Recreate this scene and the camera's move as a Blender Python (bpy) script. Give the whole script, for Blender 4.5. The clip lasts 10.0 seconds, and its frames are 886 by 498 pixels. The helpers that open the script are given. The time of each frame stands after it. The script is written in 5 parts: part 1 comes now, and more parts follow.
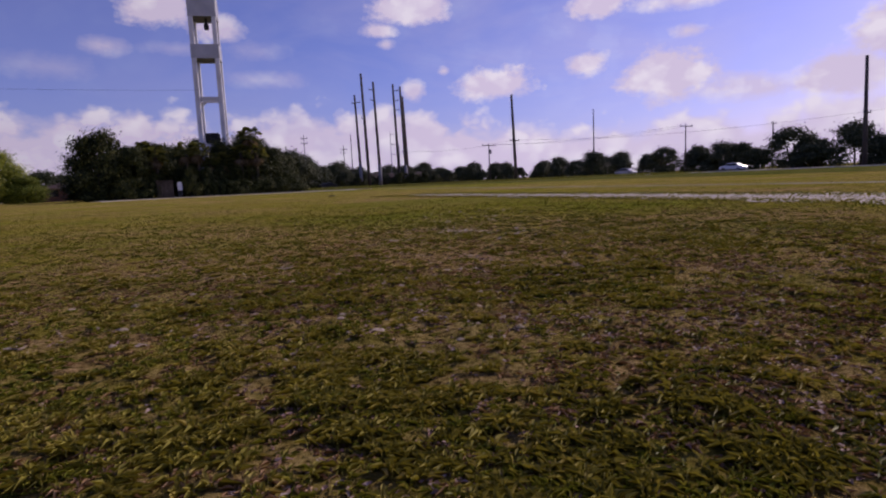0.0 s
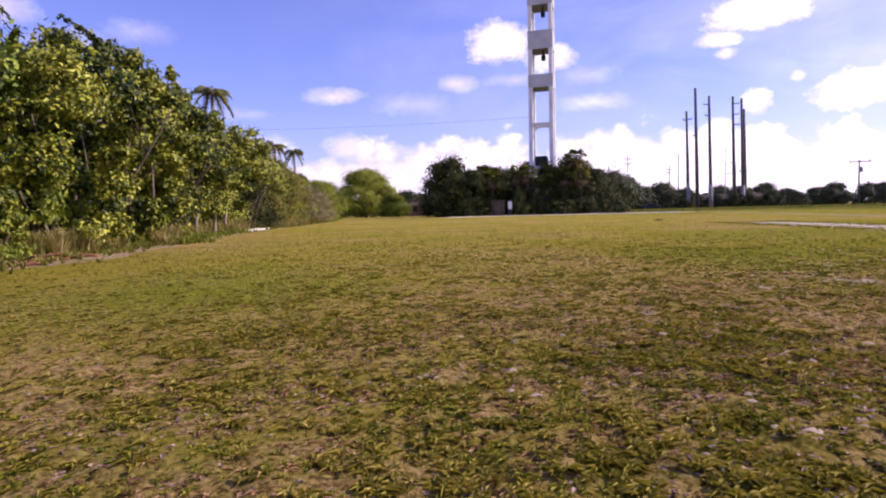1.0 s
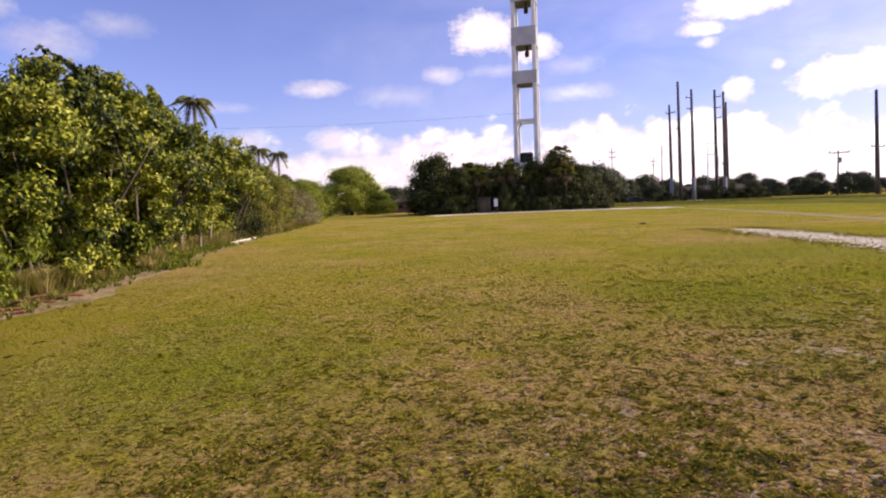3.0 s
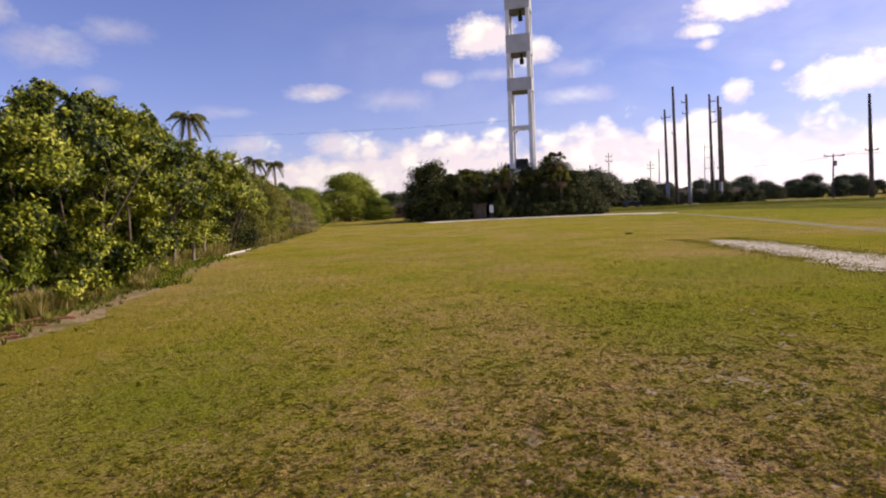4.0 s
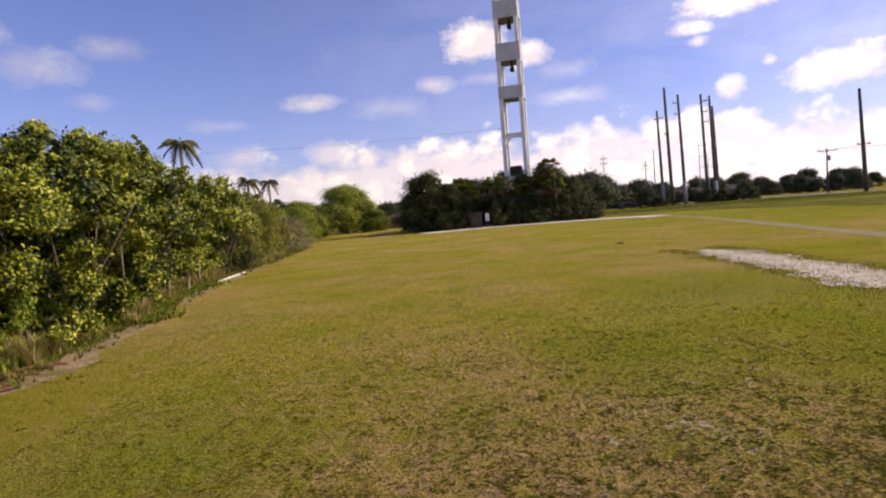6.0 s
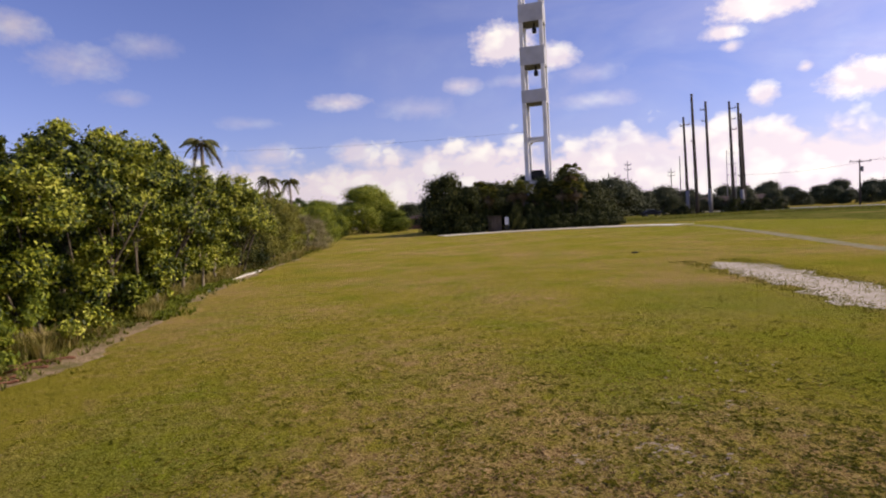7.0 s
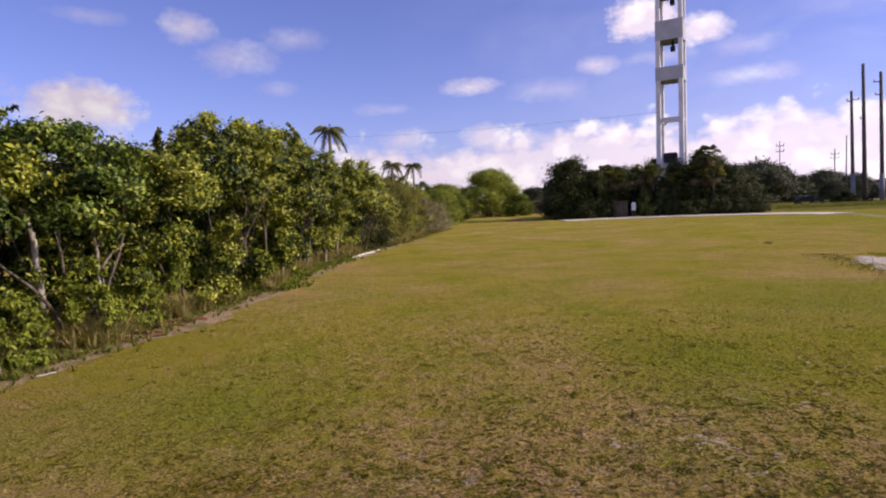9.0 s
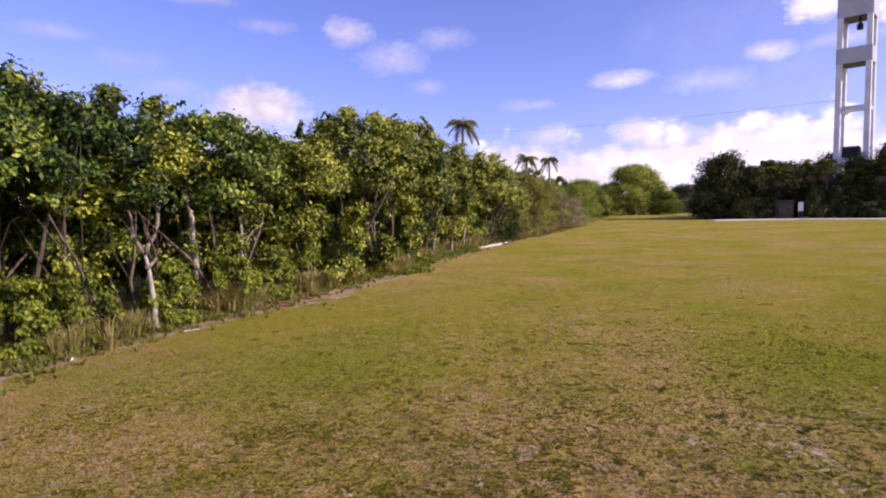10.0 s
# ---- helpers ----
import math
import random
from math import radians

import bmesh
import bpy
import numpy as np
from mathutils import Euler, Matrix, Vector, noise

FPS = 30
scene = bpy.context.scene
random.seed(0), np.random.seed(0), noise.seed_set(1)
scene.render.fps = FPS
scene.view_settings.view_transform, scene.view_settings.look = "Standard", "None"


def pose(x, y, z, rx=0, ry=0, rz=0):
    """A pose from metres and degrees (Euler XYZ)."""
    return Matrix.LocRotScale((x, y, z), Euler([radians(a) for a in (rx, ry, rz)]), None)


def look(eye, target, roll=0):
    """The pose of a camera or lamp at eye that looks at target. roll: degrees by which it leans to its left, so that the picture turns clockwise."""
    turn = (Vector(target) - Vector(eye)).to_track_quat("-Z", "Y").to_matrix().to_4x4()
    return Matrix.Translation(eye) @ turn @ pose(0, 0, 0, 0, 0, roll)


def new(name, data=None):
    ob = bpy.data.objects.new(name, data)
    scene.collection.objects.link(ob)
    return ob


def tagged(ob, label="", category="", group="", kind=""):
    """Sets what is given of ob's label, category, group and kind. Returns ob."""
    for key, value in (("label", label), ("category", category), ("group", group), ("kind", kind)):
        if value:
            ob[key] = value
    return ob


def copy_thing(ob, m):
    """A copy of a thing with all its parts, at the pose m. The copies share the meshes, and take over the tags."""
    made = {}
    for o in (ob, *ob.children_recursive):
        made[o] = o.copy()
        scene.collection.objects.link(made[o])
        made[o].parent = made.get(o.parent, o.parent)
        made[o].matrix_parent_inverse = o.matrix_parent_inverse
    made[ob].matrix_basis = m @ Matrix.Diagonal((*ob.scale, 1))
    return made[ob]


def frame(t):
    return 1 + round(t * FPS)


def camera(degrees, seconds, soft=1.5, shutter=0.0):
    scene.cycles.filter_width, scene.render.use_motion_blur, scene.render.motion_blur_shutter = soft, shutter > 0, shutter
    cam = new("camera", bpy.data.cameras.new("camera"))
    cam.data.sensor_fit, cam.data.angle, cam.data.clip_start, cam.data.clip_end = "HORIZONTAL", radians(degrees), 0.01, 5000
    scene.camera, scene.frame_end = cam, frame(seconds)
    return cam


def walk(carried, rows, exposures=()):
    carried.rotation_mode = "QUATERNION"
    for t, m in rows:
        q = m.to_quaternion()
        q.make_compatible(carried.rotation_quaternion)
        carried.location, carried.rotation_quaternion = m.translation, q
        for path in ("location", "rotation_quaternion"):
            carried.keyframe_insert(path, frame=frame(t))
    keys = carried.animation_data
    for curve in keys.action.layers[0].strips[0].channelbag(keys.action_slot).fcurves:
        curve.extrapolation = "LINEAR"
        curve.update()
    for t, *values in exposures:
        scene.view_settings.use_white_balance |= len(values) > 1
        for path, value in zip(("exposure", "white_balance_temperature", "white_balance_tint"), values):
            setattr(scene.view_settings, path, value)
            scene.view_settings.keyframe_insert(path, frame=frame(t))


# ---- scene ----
cam = camera(76.2, 10.0, soft=2.1)
PATH = [
    (0, (-0.21, 0.31, 0.61), (9.36, 17.71, -1.78), -2.60),
    (0.1, (-0.31, 0.35, 0.63), (6.65, 18.97, -1.60), -2.60),
    (0.2, (-0.34, 0.34, 0.65), (5.74, 19.27, -1.51), -2.60),
    (0.3, (-0.37, 0.34, 0.67), (4.88, 19.52, -1.49), -2.95),
    (0.4, (-0.41, 0.33, 0.69), (4.13, 19.69, -1.47), -2.90),
    (0.5, (-0.43, 0.32, 0.71), (3.50, 19.82, -1.35), -2.85),
    (0.7, (-0.46, 0.42, 0.73), (1.17, 20.29, -0.86), -2.40),
    (1, (-0.49, 0.57, 0.76), (-1.31, 20.51, -0.55), -1.41),
    (1.5, (-0.54, 0.59, 0.95), (-2.11, 20.47, -0.53), -1.45),
    (2, (-0.60, 0.64, 1.13), (-1.57, 20.54, -0.63), -1.36),
    (2.5, (-0.64, 0.66, 1.37), (-1.12, 20.59, -0.29), -1.89),
    (4, (0.18, -0.10, 2.04), (-0.20, 19.84, 0.55), -2.60),
    (4.5, (0.23, -0.20, 2.29), (-0.22, 19.75, 0.95), -3.04),
    (5, (0.28, -0.21, 2.47), (-0.04, 19.70, 0.56), -4.23),
    (5.5, (0.39, -0.26, 2.56), (0.07, 19.69, 1.06), -4.65),
    (7, (1.16, -0.38, 2.78), (0.01, 19.55, 1.58), -3.20),
    (7.5, (1.40, -0.43, 2.78), (-1.12, 19.35, 1.27), -3.10),
    (8, (1.61, -0.45, 2.78), (-1.40, 19.23, 0.92), -4.04),
    (8.5, (1.85, -0.43, 2.76), (-1.80, 19.15, 0.85), -4.27),
    (9, (2.12, -0.62, 2.74), (-3.44, 18.53, 1.19), -2.50),
    (9.5, (2.48, -0.50, 2.62), (-5.41, 17.82, 1.12), -1.75),
    (10, (2.85, -0.45, 2.50), (-7.21, 16.77, 0.97), -1.25),
]
walk(cam, [(t, look(eye, target, roll)) for t, eye, target, roll in PATH],
     exposures=[(0, -1.05, 6200, 29), (0.2, -0.59, 6200, 28), (0.5, -0.17, 6150, 30), (1, 0.19, 6450, 28), (2.5, 0.18, 7250, 17), (4.5, -0.23, 7370, 9), (5.5, -0.09, 7420, 10), (7, -0.34, 7150, 11), (7.5, -0.17, 7100, 13), (9, -0.24, 6700, 19), (10, 0.08, 6450, 24)])

# ---- sky, sun ----
SUN_AZ, SUN_EL = 81.0, 31.0          # degrees from +y towards +x, and above the horizon
world = bpy.data.worlds.new("sky")
scene.world = world
world.use_nodes = True
wn, wl = world.node_tree.nodes, world.node_tree.links
wn.clear()


def wmath(op, a, b=None, c=None, clamp=False):
    n = wn.new("ShaderNodeMath")
    n.operation, n.use_clamp = op, clamp
    for i, v in enumerate((a, b, c)):
        if v is None:
            continue
        if isinstance(v, (int, float)):
            n.inputs[i].default_value = v
        else:
            wl.new(v, n.inputs[i])
    return n.outputs[0]


sky = wn.new("ShaderNodeTexSky")
sky.sky_type, sky.sun_disc = "NISHITA", False
sky.sun_elevation, sky.sun_rotation = radians(SUN_EL), radians(SUN_AZ)
sky.air_density, sky.dust_density, sky.ozone_density = 1.0, 0.6, 2.0
coord = wn.new("ShaderNodeTexCoord")
split = wn.new("ShaderNodeSeparateXYZ")
wl.new(coord.outputs["Generated"], split.inputs[0])
az = wmath("MULTIPLY", wmath("ARCTAN2", split.outputs[0], split.outputs[1]), 180 / math.pi)
el = wmath("MULTIPLY", wmath("ARCSINE", split.outputs[2]), 180 / math.pi)
flat = wn.new("ShaderNodeCombineXYZ")
wl.new(az, flat.inputs[0])
wl.new(el, flat.inputs[1])


def wnoise(scale, detail, rough=0.55, stretch=(1, 1, 1), distortion=0.0):
    m = wn.new("ShaderNodeVectorMath")
    m.operation = "MULTIPLY"
    wl.new(flat.outputs[0], m.inputs[0])
    m.inputs[1].default_value = stretch
    n = wn.new("ShaderNodeTexNoise")
    n.inputs["Scale"].default_value, n.inputs["Detail"].default_value, n.inputs["Roughness"].default_value = scale, detail, rough
    n.inputs["Distortion"].default_value = distortion
    wl.new(m.outputs[0], n.inputs["Vector"])
    return n.outputs["Fac"]


# cumulus puffs: azimuth, elevation, half width, half height (degrees), thickness
PUFFS = [
    (3.8, 16.1, 3.4, 2.2, 1.0), (8.5, 14.6, 2.6, 1.5, .9), (-12.6, 11.4, 3.0, .9, .75), (-5.0, 10.6, 4.5, 1.2, .45),
    (-0.4, 12.5, 2.2, .9, .65), (5.0, 12.6, 3.5, .7, .45), (12.0, 12.6, 3.0, 1.0, .45), (12.2, 10.1, 4.5, .9, .5),
    (23.5, 14.4, 1.9, .8, .9), (24.1, 13.2, 1.0, .6, .8), (26.6, 8.9, 1.4, 1.1, .9), (26.5, 16.2, 4.4, 1.5, 1.0),
    (34.6, 9.2, 4.2, 1.8, 1.0), (29.7, 10.6, .7, .5, .8), (43.5, 10.3, 2.2, 1.2, .95), (44.5, 15.6, 3.2, 1.6, 1.0),
    (52.0, 14.8, 5.5, .9, .8), (52.3, 12.2, 1.8, .7, .8), (64.0, 7.2, 4.5, 2.2, .95), (67.0, 10.0, 3.0, 2.4, 1.0),
    (50.5, 8.6, 4.5, 2.6, 1.0), (57.0, 7.0, 6.0, 1.4, .8), (-35.0, 14.2, 3.6, 1.7, .62), (-29.6, 16.0, 3.0, 1.3, .5),
    (-31.5, 11.6, 2.2, .8, .5), (-39.2, 16.6, 2.6, 1.6, .72), (-46.5, 16.8, 3.5, .7, .45), (-52.6, 18.8, 4.0, .8, .6),
    (-64.0, 14.8, 3.0, .8, .5), (-58.5, 13.0, 3.5, 1.0, .35), (-55.0, 11.2, 3.0, .9, .45), (-48.0, 9.6, 5.0, 2.4, .95),
    (-66.5, 9.6, 4.5, 1.6, .6), (-21.6, 9.6, 3.0, .7, .45), (-19.5, 6.6, 3.0, 1.2, .7), (-10.8, 6.6, 3.5, 1.5, .8),
    (-90.0, 9.0, 9.0, 2.5, .8), (95.0, 12.0, 9.0, 3.0, .9), (130.0, 16.0, 10.0, 3.0, .8), (170.0, 11.0, 11.0, 3.0, .8),
    (-130.0, 13.0, 10.0, 3.0, .8),
]
lump = wnoise(0.36, 5, 0.58, (1, 1.5, 1))
fine = wnoise(1.5, 4, 0.6, (1, 1.4, 1))
ragged = wmath("ADD", wmath("MULTIPLY", wmath("SUBTRACT", lump, 0.5), 2.3), wmath("MULTIPLY", wmath("SUBTRACT", fine, 0.5), 0.9))
cover = None
for a, e, w, h, thick in PUFFS:
    sub = wn.new("ShaderNodeVectorMath")
    sub.operation = "SUBTRACT"
    wl.new(flat.outputs[0], sub.inputs[0])
    sub.inputs[1].default_value = (a, e, 0)
    mul = wn.new("ShaderNodeVectorMath")
    mul.operation = "MULTIPLY"
    wl.new(sub.outputs[0], mul.inputs[0])
    mul.inputs[1].default_value = (1 / w, 1 / h, 0)
    length = wn.new("ShaderNodeVectorMath")
    length.operation = "LENGTH"
    wl.new(mul.outputs[0], length.inputs[0])
    d = wmath("ADD", wmath("SUBTRACT", 1.05, length.outputs["Value"]), wmath("MULTIPLY", ragged, 0.55))
    d = wmath("MULTIPLY", wmath("MULTIPLY", d, 0.5 + 1.5 * thick ** 3, clamp=True), thick)
    cover = d if cover is None else wmath("MAXIMUM", cover, d)
puff = cover
# the bank of cloud that stands along the horizon, heaped into heads
def heaps(scale, detail, stretch):
    mul = wn.new("ShaderNodeVectorMath")
    mul.operation = "MULTIPLY"
    wl.new(flat.outputs[0], mul.inputs[0])
    mul.inputs[1].default_value = stretch
    bend = wn.new("ShaderNodeVectorMath")
    bend.operation = "MULTIPLY_ADD"
    wob = wn.new("ShaderNodeTexNoise")
    wob.inputs["Scale"].default_value, wob.inputs["Detail"].default_value = scale * 2.2, 3.0
    wl.new(mul.outputs[0], wob.inputs["Vector"])
    wl.new(wob.outputs["Color"], bend.inputs[0])
    bend.inputs[1].default_value = (0.55 / scale, 0.55 / scale, 0)
    wl.new(mul.outputs[0], bend.inputs[2])
    v = wn.new("ShaderNodeTexVoronoi")
    v.feature, v.voronoi_dimensions = "SMOOTH_F1", "2D"
    v.inputs["Scale"].default_value, v.inputs["Detail"].default_value = scale, detail
    v.inputs["Roughness"].default_value, v.inputs["Smoothness"].default_value = 0.5, 0.45
    wl.new(bend.outputs[0], v.inputs["Vector"])
    return wmath("SUBTRACT", 1.0, v.outputs["Distance"])


heads = heaps(0.26, 2.0, (1, 1.25, 1))
edge = wnoise(0.055, 3, 0.5, (1, 0.3, 1))
top = wmath("ADD", 3.0, wmath("ADD", wmath("MULTIPLY", edge, 8.0), wmath("MULTIPLY", heads, 3.2)))
top = wmath("SUBTRACT", top, wmath("MULTIPLY", wmath("MULTIPLY", wmath("SUBTRACT", az, 16.0), 0.05, clamp=True), 2.6))
top = wmath("SUBTRACT", top, wmath("MULTIPLY", wmath("MULTIPLY", wmath("SUBTRACT", -1.0, az), 0.08, clamp=True), 1.9))
bank = wmath("MULTIPLY", wmath("ADD", wmath("SUBTRACT", top, el), wmath("MULTIPLY", wmath("SUBTRACT", lump, 0.5), 2.2)), 0.6, clamp=True)
holes = wmath("MULTIPLY", wmath("SUBTRACT", wnoise(0.13, 4, 0.5, (0.6, 1.7, 1)), 0.33), 4.0, clamp=True)
bank = wmath("MULTIPLY", bank, wmath("ADD", 0.74, wmath("MULTIPLY", holes, 0.26)))
sunward = wmath("MULTIPLY", wmath("ADD", az, 22.0), 0.018, clamp=True)
veil = wmath("MULTIPLY", wmath("SUBTRACT", wnoise(0.07, 5, 0.55, (0.7, 1.9, 1), 0.6), 0.36), 1.7, clamp=True)
veil = wmath("MULTIPLY", wmath("MULTIPLY", veil, sunward), 0.6)
amount = wmath("ADD", wmath("MAXIMUM", puff, bank), veil, clamp=True)
amount = wmath("MULTIPLY", amount, wmath("GREATER_THAN", el, -0.5))
shade = wn.new("ShaderNodeValToRGB")
shade.color_ramp.elements[0].position, shade.color_ramp.elements[0].color = 0.34, (0.82, 0.75, 0.88, 1)
shade.color_ramp.elements[1].position, shade.color_ramp.elements[1].color = 0.60, (1.0, 0.975, 1.0, 1)
wl.new(wmath("ADD", wmath("MULTIPLY", heads, 0.55), wmath("MULTIPLY", lump, 0.45)), shade.inputs[0])
tint = wn.new("ShaderNodeMix")
tint.data_type, tint.blend_type = "RGBA", "MULTIPLY"
tint.inputs[0].default_value = 1.0
wl.new(sky.outputs[0], tint.inputs[6])
tint.inputs[7].default_value = (0.97, 0.90, 1.46, 1)
sky_bg, cloud_bg = wn.new("ShaderNodeBackground"), wn.new("ShaderNodeBackground")
wl.new(tint.outputs[2], sky_bg.inputs[0])
sky_bg.inputs[1].default_value = 0.132
wl.new(shade.outputs[0], cloud_bg.inputs[0])
wl.new(wmath("ADD", 0.83, wmath("MULTIPLY", wmath("MULTIPLY", wmath("ADD", az, 55.0), 0.011, clamp=True), 0.68)), cloud_bg.inputs[1])
blend = wn.new("ShaderNodeMixShader")
wl.new(amount, blend.inputs[0])
wl.new(sky_bg.outputs[0], blend.inputs[1])
wl.new(cloud_bg.outputs[0], blend.inputs[2])
wout = wn.new("ShaderNodeOutputWorld")
wl.new(blend.outputs[0], wout.inputs[0])

sun = new("sun", bpy.data.lights.new("sun", "SUN"))
sun.data.energy, sun.data.angle, sun.data.color = 5.0, radians(0.55), (1.0, 0.888, 0.715)
sd = Vector((math.sin(radians(SUN_AZ)) * math.cos(radians(SUN_EL)), math.cos(radians(SUN_AZ)) * math.cos(radians(SUN_EL)), math.sin(radians(SUN_EL))))
sun.matrix_world = look(sd * 200, (0, 0, 0))


# ---- materials ----
def material(name, rough=0.8, metal=0.0):
    m = bpy.data.materials.new(name)
    m.use_nodes = True
    b = m.node_tree.nodes["Principled BSDF"]
    b.inputs["Roughness"].default_value, b.inputs["Metallic"].default_value = rough, metal
    b.inputs["Specular IOR Level"].default_value = 0.2
    return m, m.node_tree.nodes, m.node_tree.links, b


def ramp(nodes, stops):
    r = nodes.new("ShaderNodeValToRGB")
    els = r.color_ramp.elements
    while len(els) < len(stops):
        els.new(0.5)
    for e, (p, c) in zip(els, stops):
        e.position, e.color = p, (*c, 1)
    return r


def noise_of(nodes, links, scale, detail=4.0, rough=0.55, space="Object", stretch=None):
    tc = nodes.new("ShaderNodeTexCoord")
    n = nodes.new("ShaderNodeTexNoise")
    n.inputs["Scale"].default_value, n.inputs["Detail"].default_value, n.inputs["Roughness"].default_value = scale, detail, rough
    src = tc.outputs[space]
    if stretch:
        mp = nodes.new("ShaderNodeMapping")
        mp.inputs["Scale"].default_value = stretch
        links.new(src, mp.inputs[0])
        src = mp.outputs[0]
    links.new(src, n.inputs["Vector"])
    return n.outputs["Fac"]


def mixed(nodes, links, fac, a, b, mode="MIX"):
    m = nodes.new("ShaderNodeMix")
    m.data_type, m.blend_type = "RGBA", mode
    for sock, v in ((m.inputs[0], fac), (m.inputs[6], a), (m.inputs[7], b)):
        if isinstance(v, (int, float)):
            sock.default_value = v
        elif isinstance(v, tuple):
            sock.default_value = (*v, 1)
        else:
            links.new(v, sock)
    return m.outputs[2]


def bumped(nodes, links, b, height, strength, distance=0.02):
    bp = nodes.new("ShaderNodeBump")
    bp.inputs["Strength"].default_value, bp.inputs["Distance"].default_value = strength, distance
    links.new(height, bp.inputs["Height"])
    links.new(bp.outputs[0], b.inputs["Normal"])


def surface(name, stops, scale, rough=0.8, metal=0.0, bump=0.3, dist=0.01, stain=None, stain_scale=0.6, stretch=None):
    """Two scales of noise over a colour ramp, with relief."""
    m, n, l, b = material(name, rough, metal)
    f = noise_of(n, l, scale, 5, 0.6, stretch=stretch)
    r = ramp(n, stops)
    l.new(f, r.inputs[0])
    c = r.outputs[0]
    if stain:
        s = ramp(n, [(0.45, (0, 0, 0)), (0.68, (1, 1, 1))])
        l.new(noise_of(n, l, stain_scale, 4), s.inputs[0])
        c = mixed(n, l, s.outputs[0], c, stain)
    l.new(c, b.inputs["Base Color"])
    if bump:
        bumped(n, l, b, f, bump, dist)
    return m


def leaf_material(name, stops, through_light=0.35, rough=0.5, tuft=0.9, gloss=0.12):
    m, n, l, b = material(name, rough)
    b.inputs["Specular IOR Level"].default_value = gloss
    g = n.new("ShaderNodeNewGeometry")
    r = ramp(n, stops)
    vary = n.new("ShaderNodeMath")
    vary.operation = "ADD"
    mul = n.new("ShaderNodeMath")
    mul.operation = "MULTIPLY"
    mul.inputs[1].default_value = 0.55
    l.new(g.outputs["Random Per Island"], mul.inputs[0])
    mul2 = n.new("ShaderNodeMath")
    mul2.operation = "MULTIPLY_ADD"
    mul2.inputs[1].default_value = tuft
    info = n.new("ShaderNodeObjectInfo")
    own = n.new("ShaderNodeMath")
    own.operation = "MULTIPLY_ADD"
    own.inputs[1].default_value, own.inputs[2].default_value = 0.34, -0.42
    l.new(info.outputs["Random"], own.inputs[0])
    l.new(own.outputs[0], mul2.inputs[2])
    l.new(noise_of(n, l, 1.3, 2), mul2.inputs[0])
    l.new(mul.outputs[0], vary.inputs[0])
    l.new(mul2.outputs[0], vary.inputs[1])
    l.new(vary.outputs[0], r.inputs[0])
    l.new(r.outputs[0], b.inputs["Base Color"])
    t = n.new("ShaderNodeBsdfTranslucent")
    l.new(mixed(n, l, 1.0, r.outputs[0], (1.25, 1.2, 0.7), "MULTIPLY"), t.inputs[0])
    mix = n.new("ShaderNodeMixShader")
    mix.inputs[0].default_value = through_light
    l.new(b.outputs[0], mix.inputs[1])
    l.new(t.outputs[0], mix.inputs[2])
    l.new(mix.outputs[0], n["Material Output"].inputs[0])
    return m


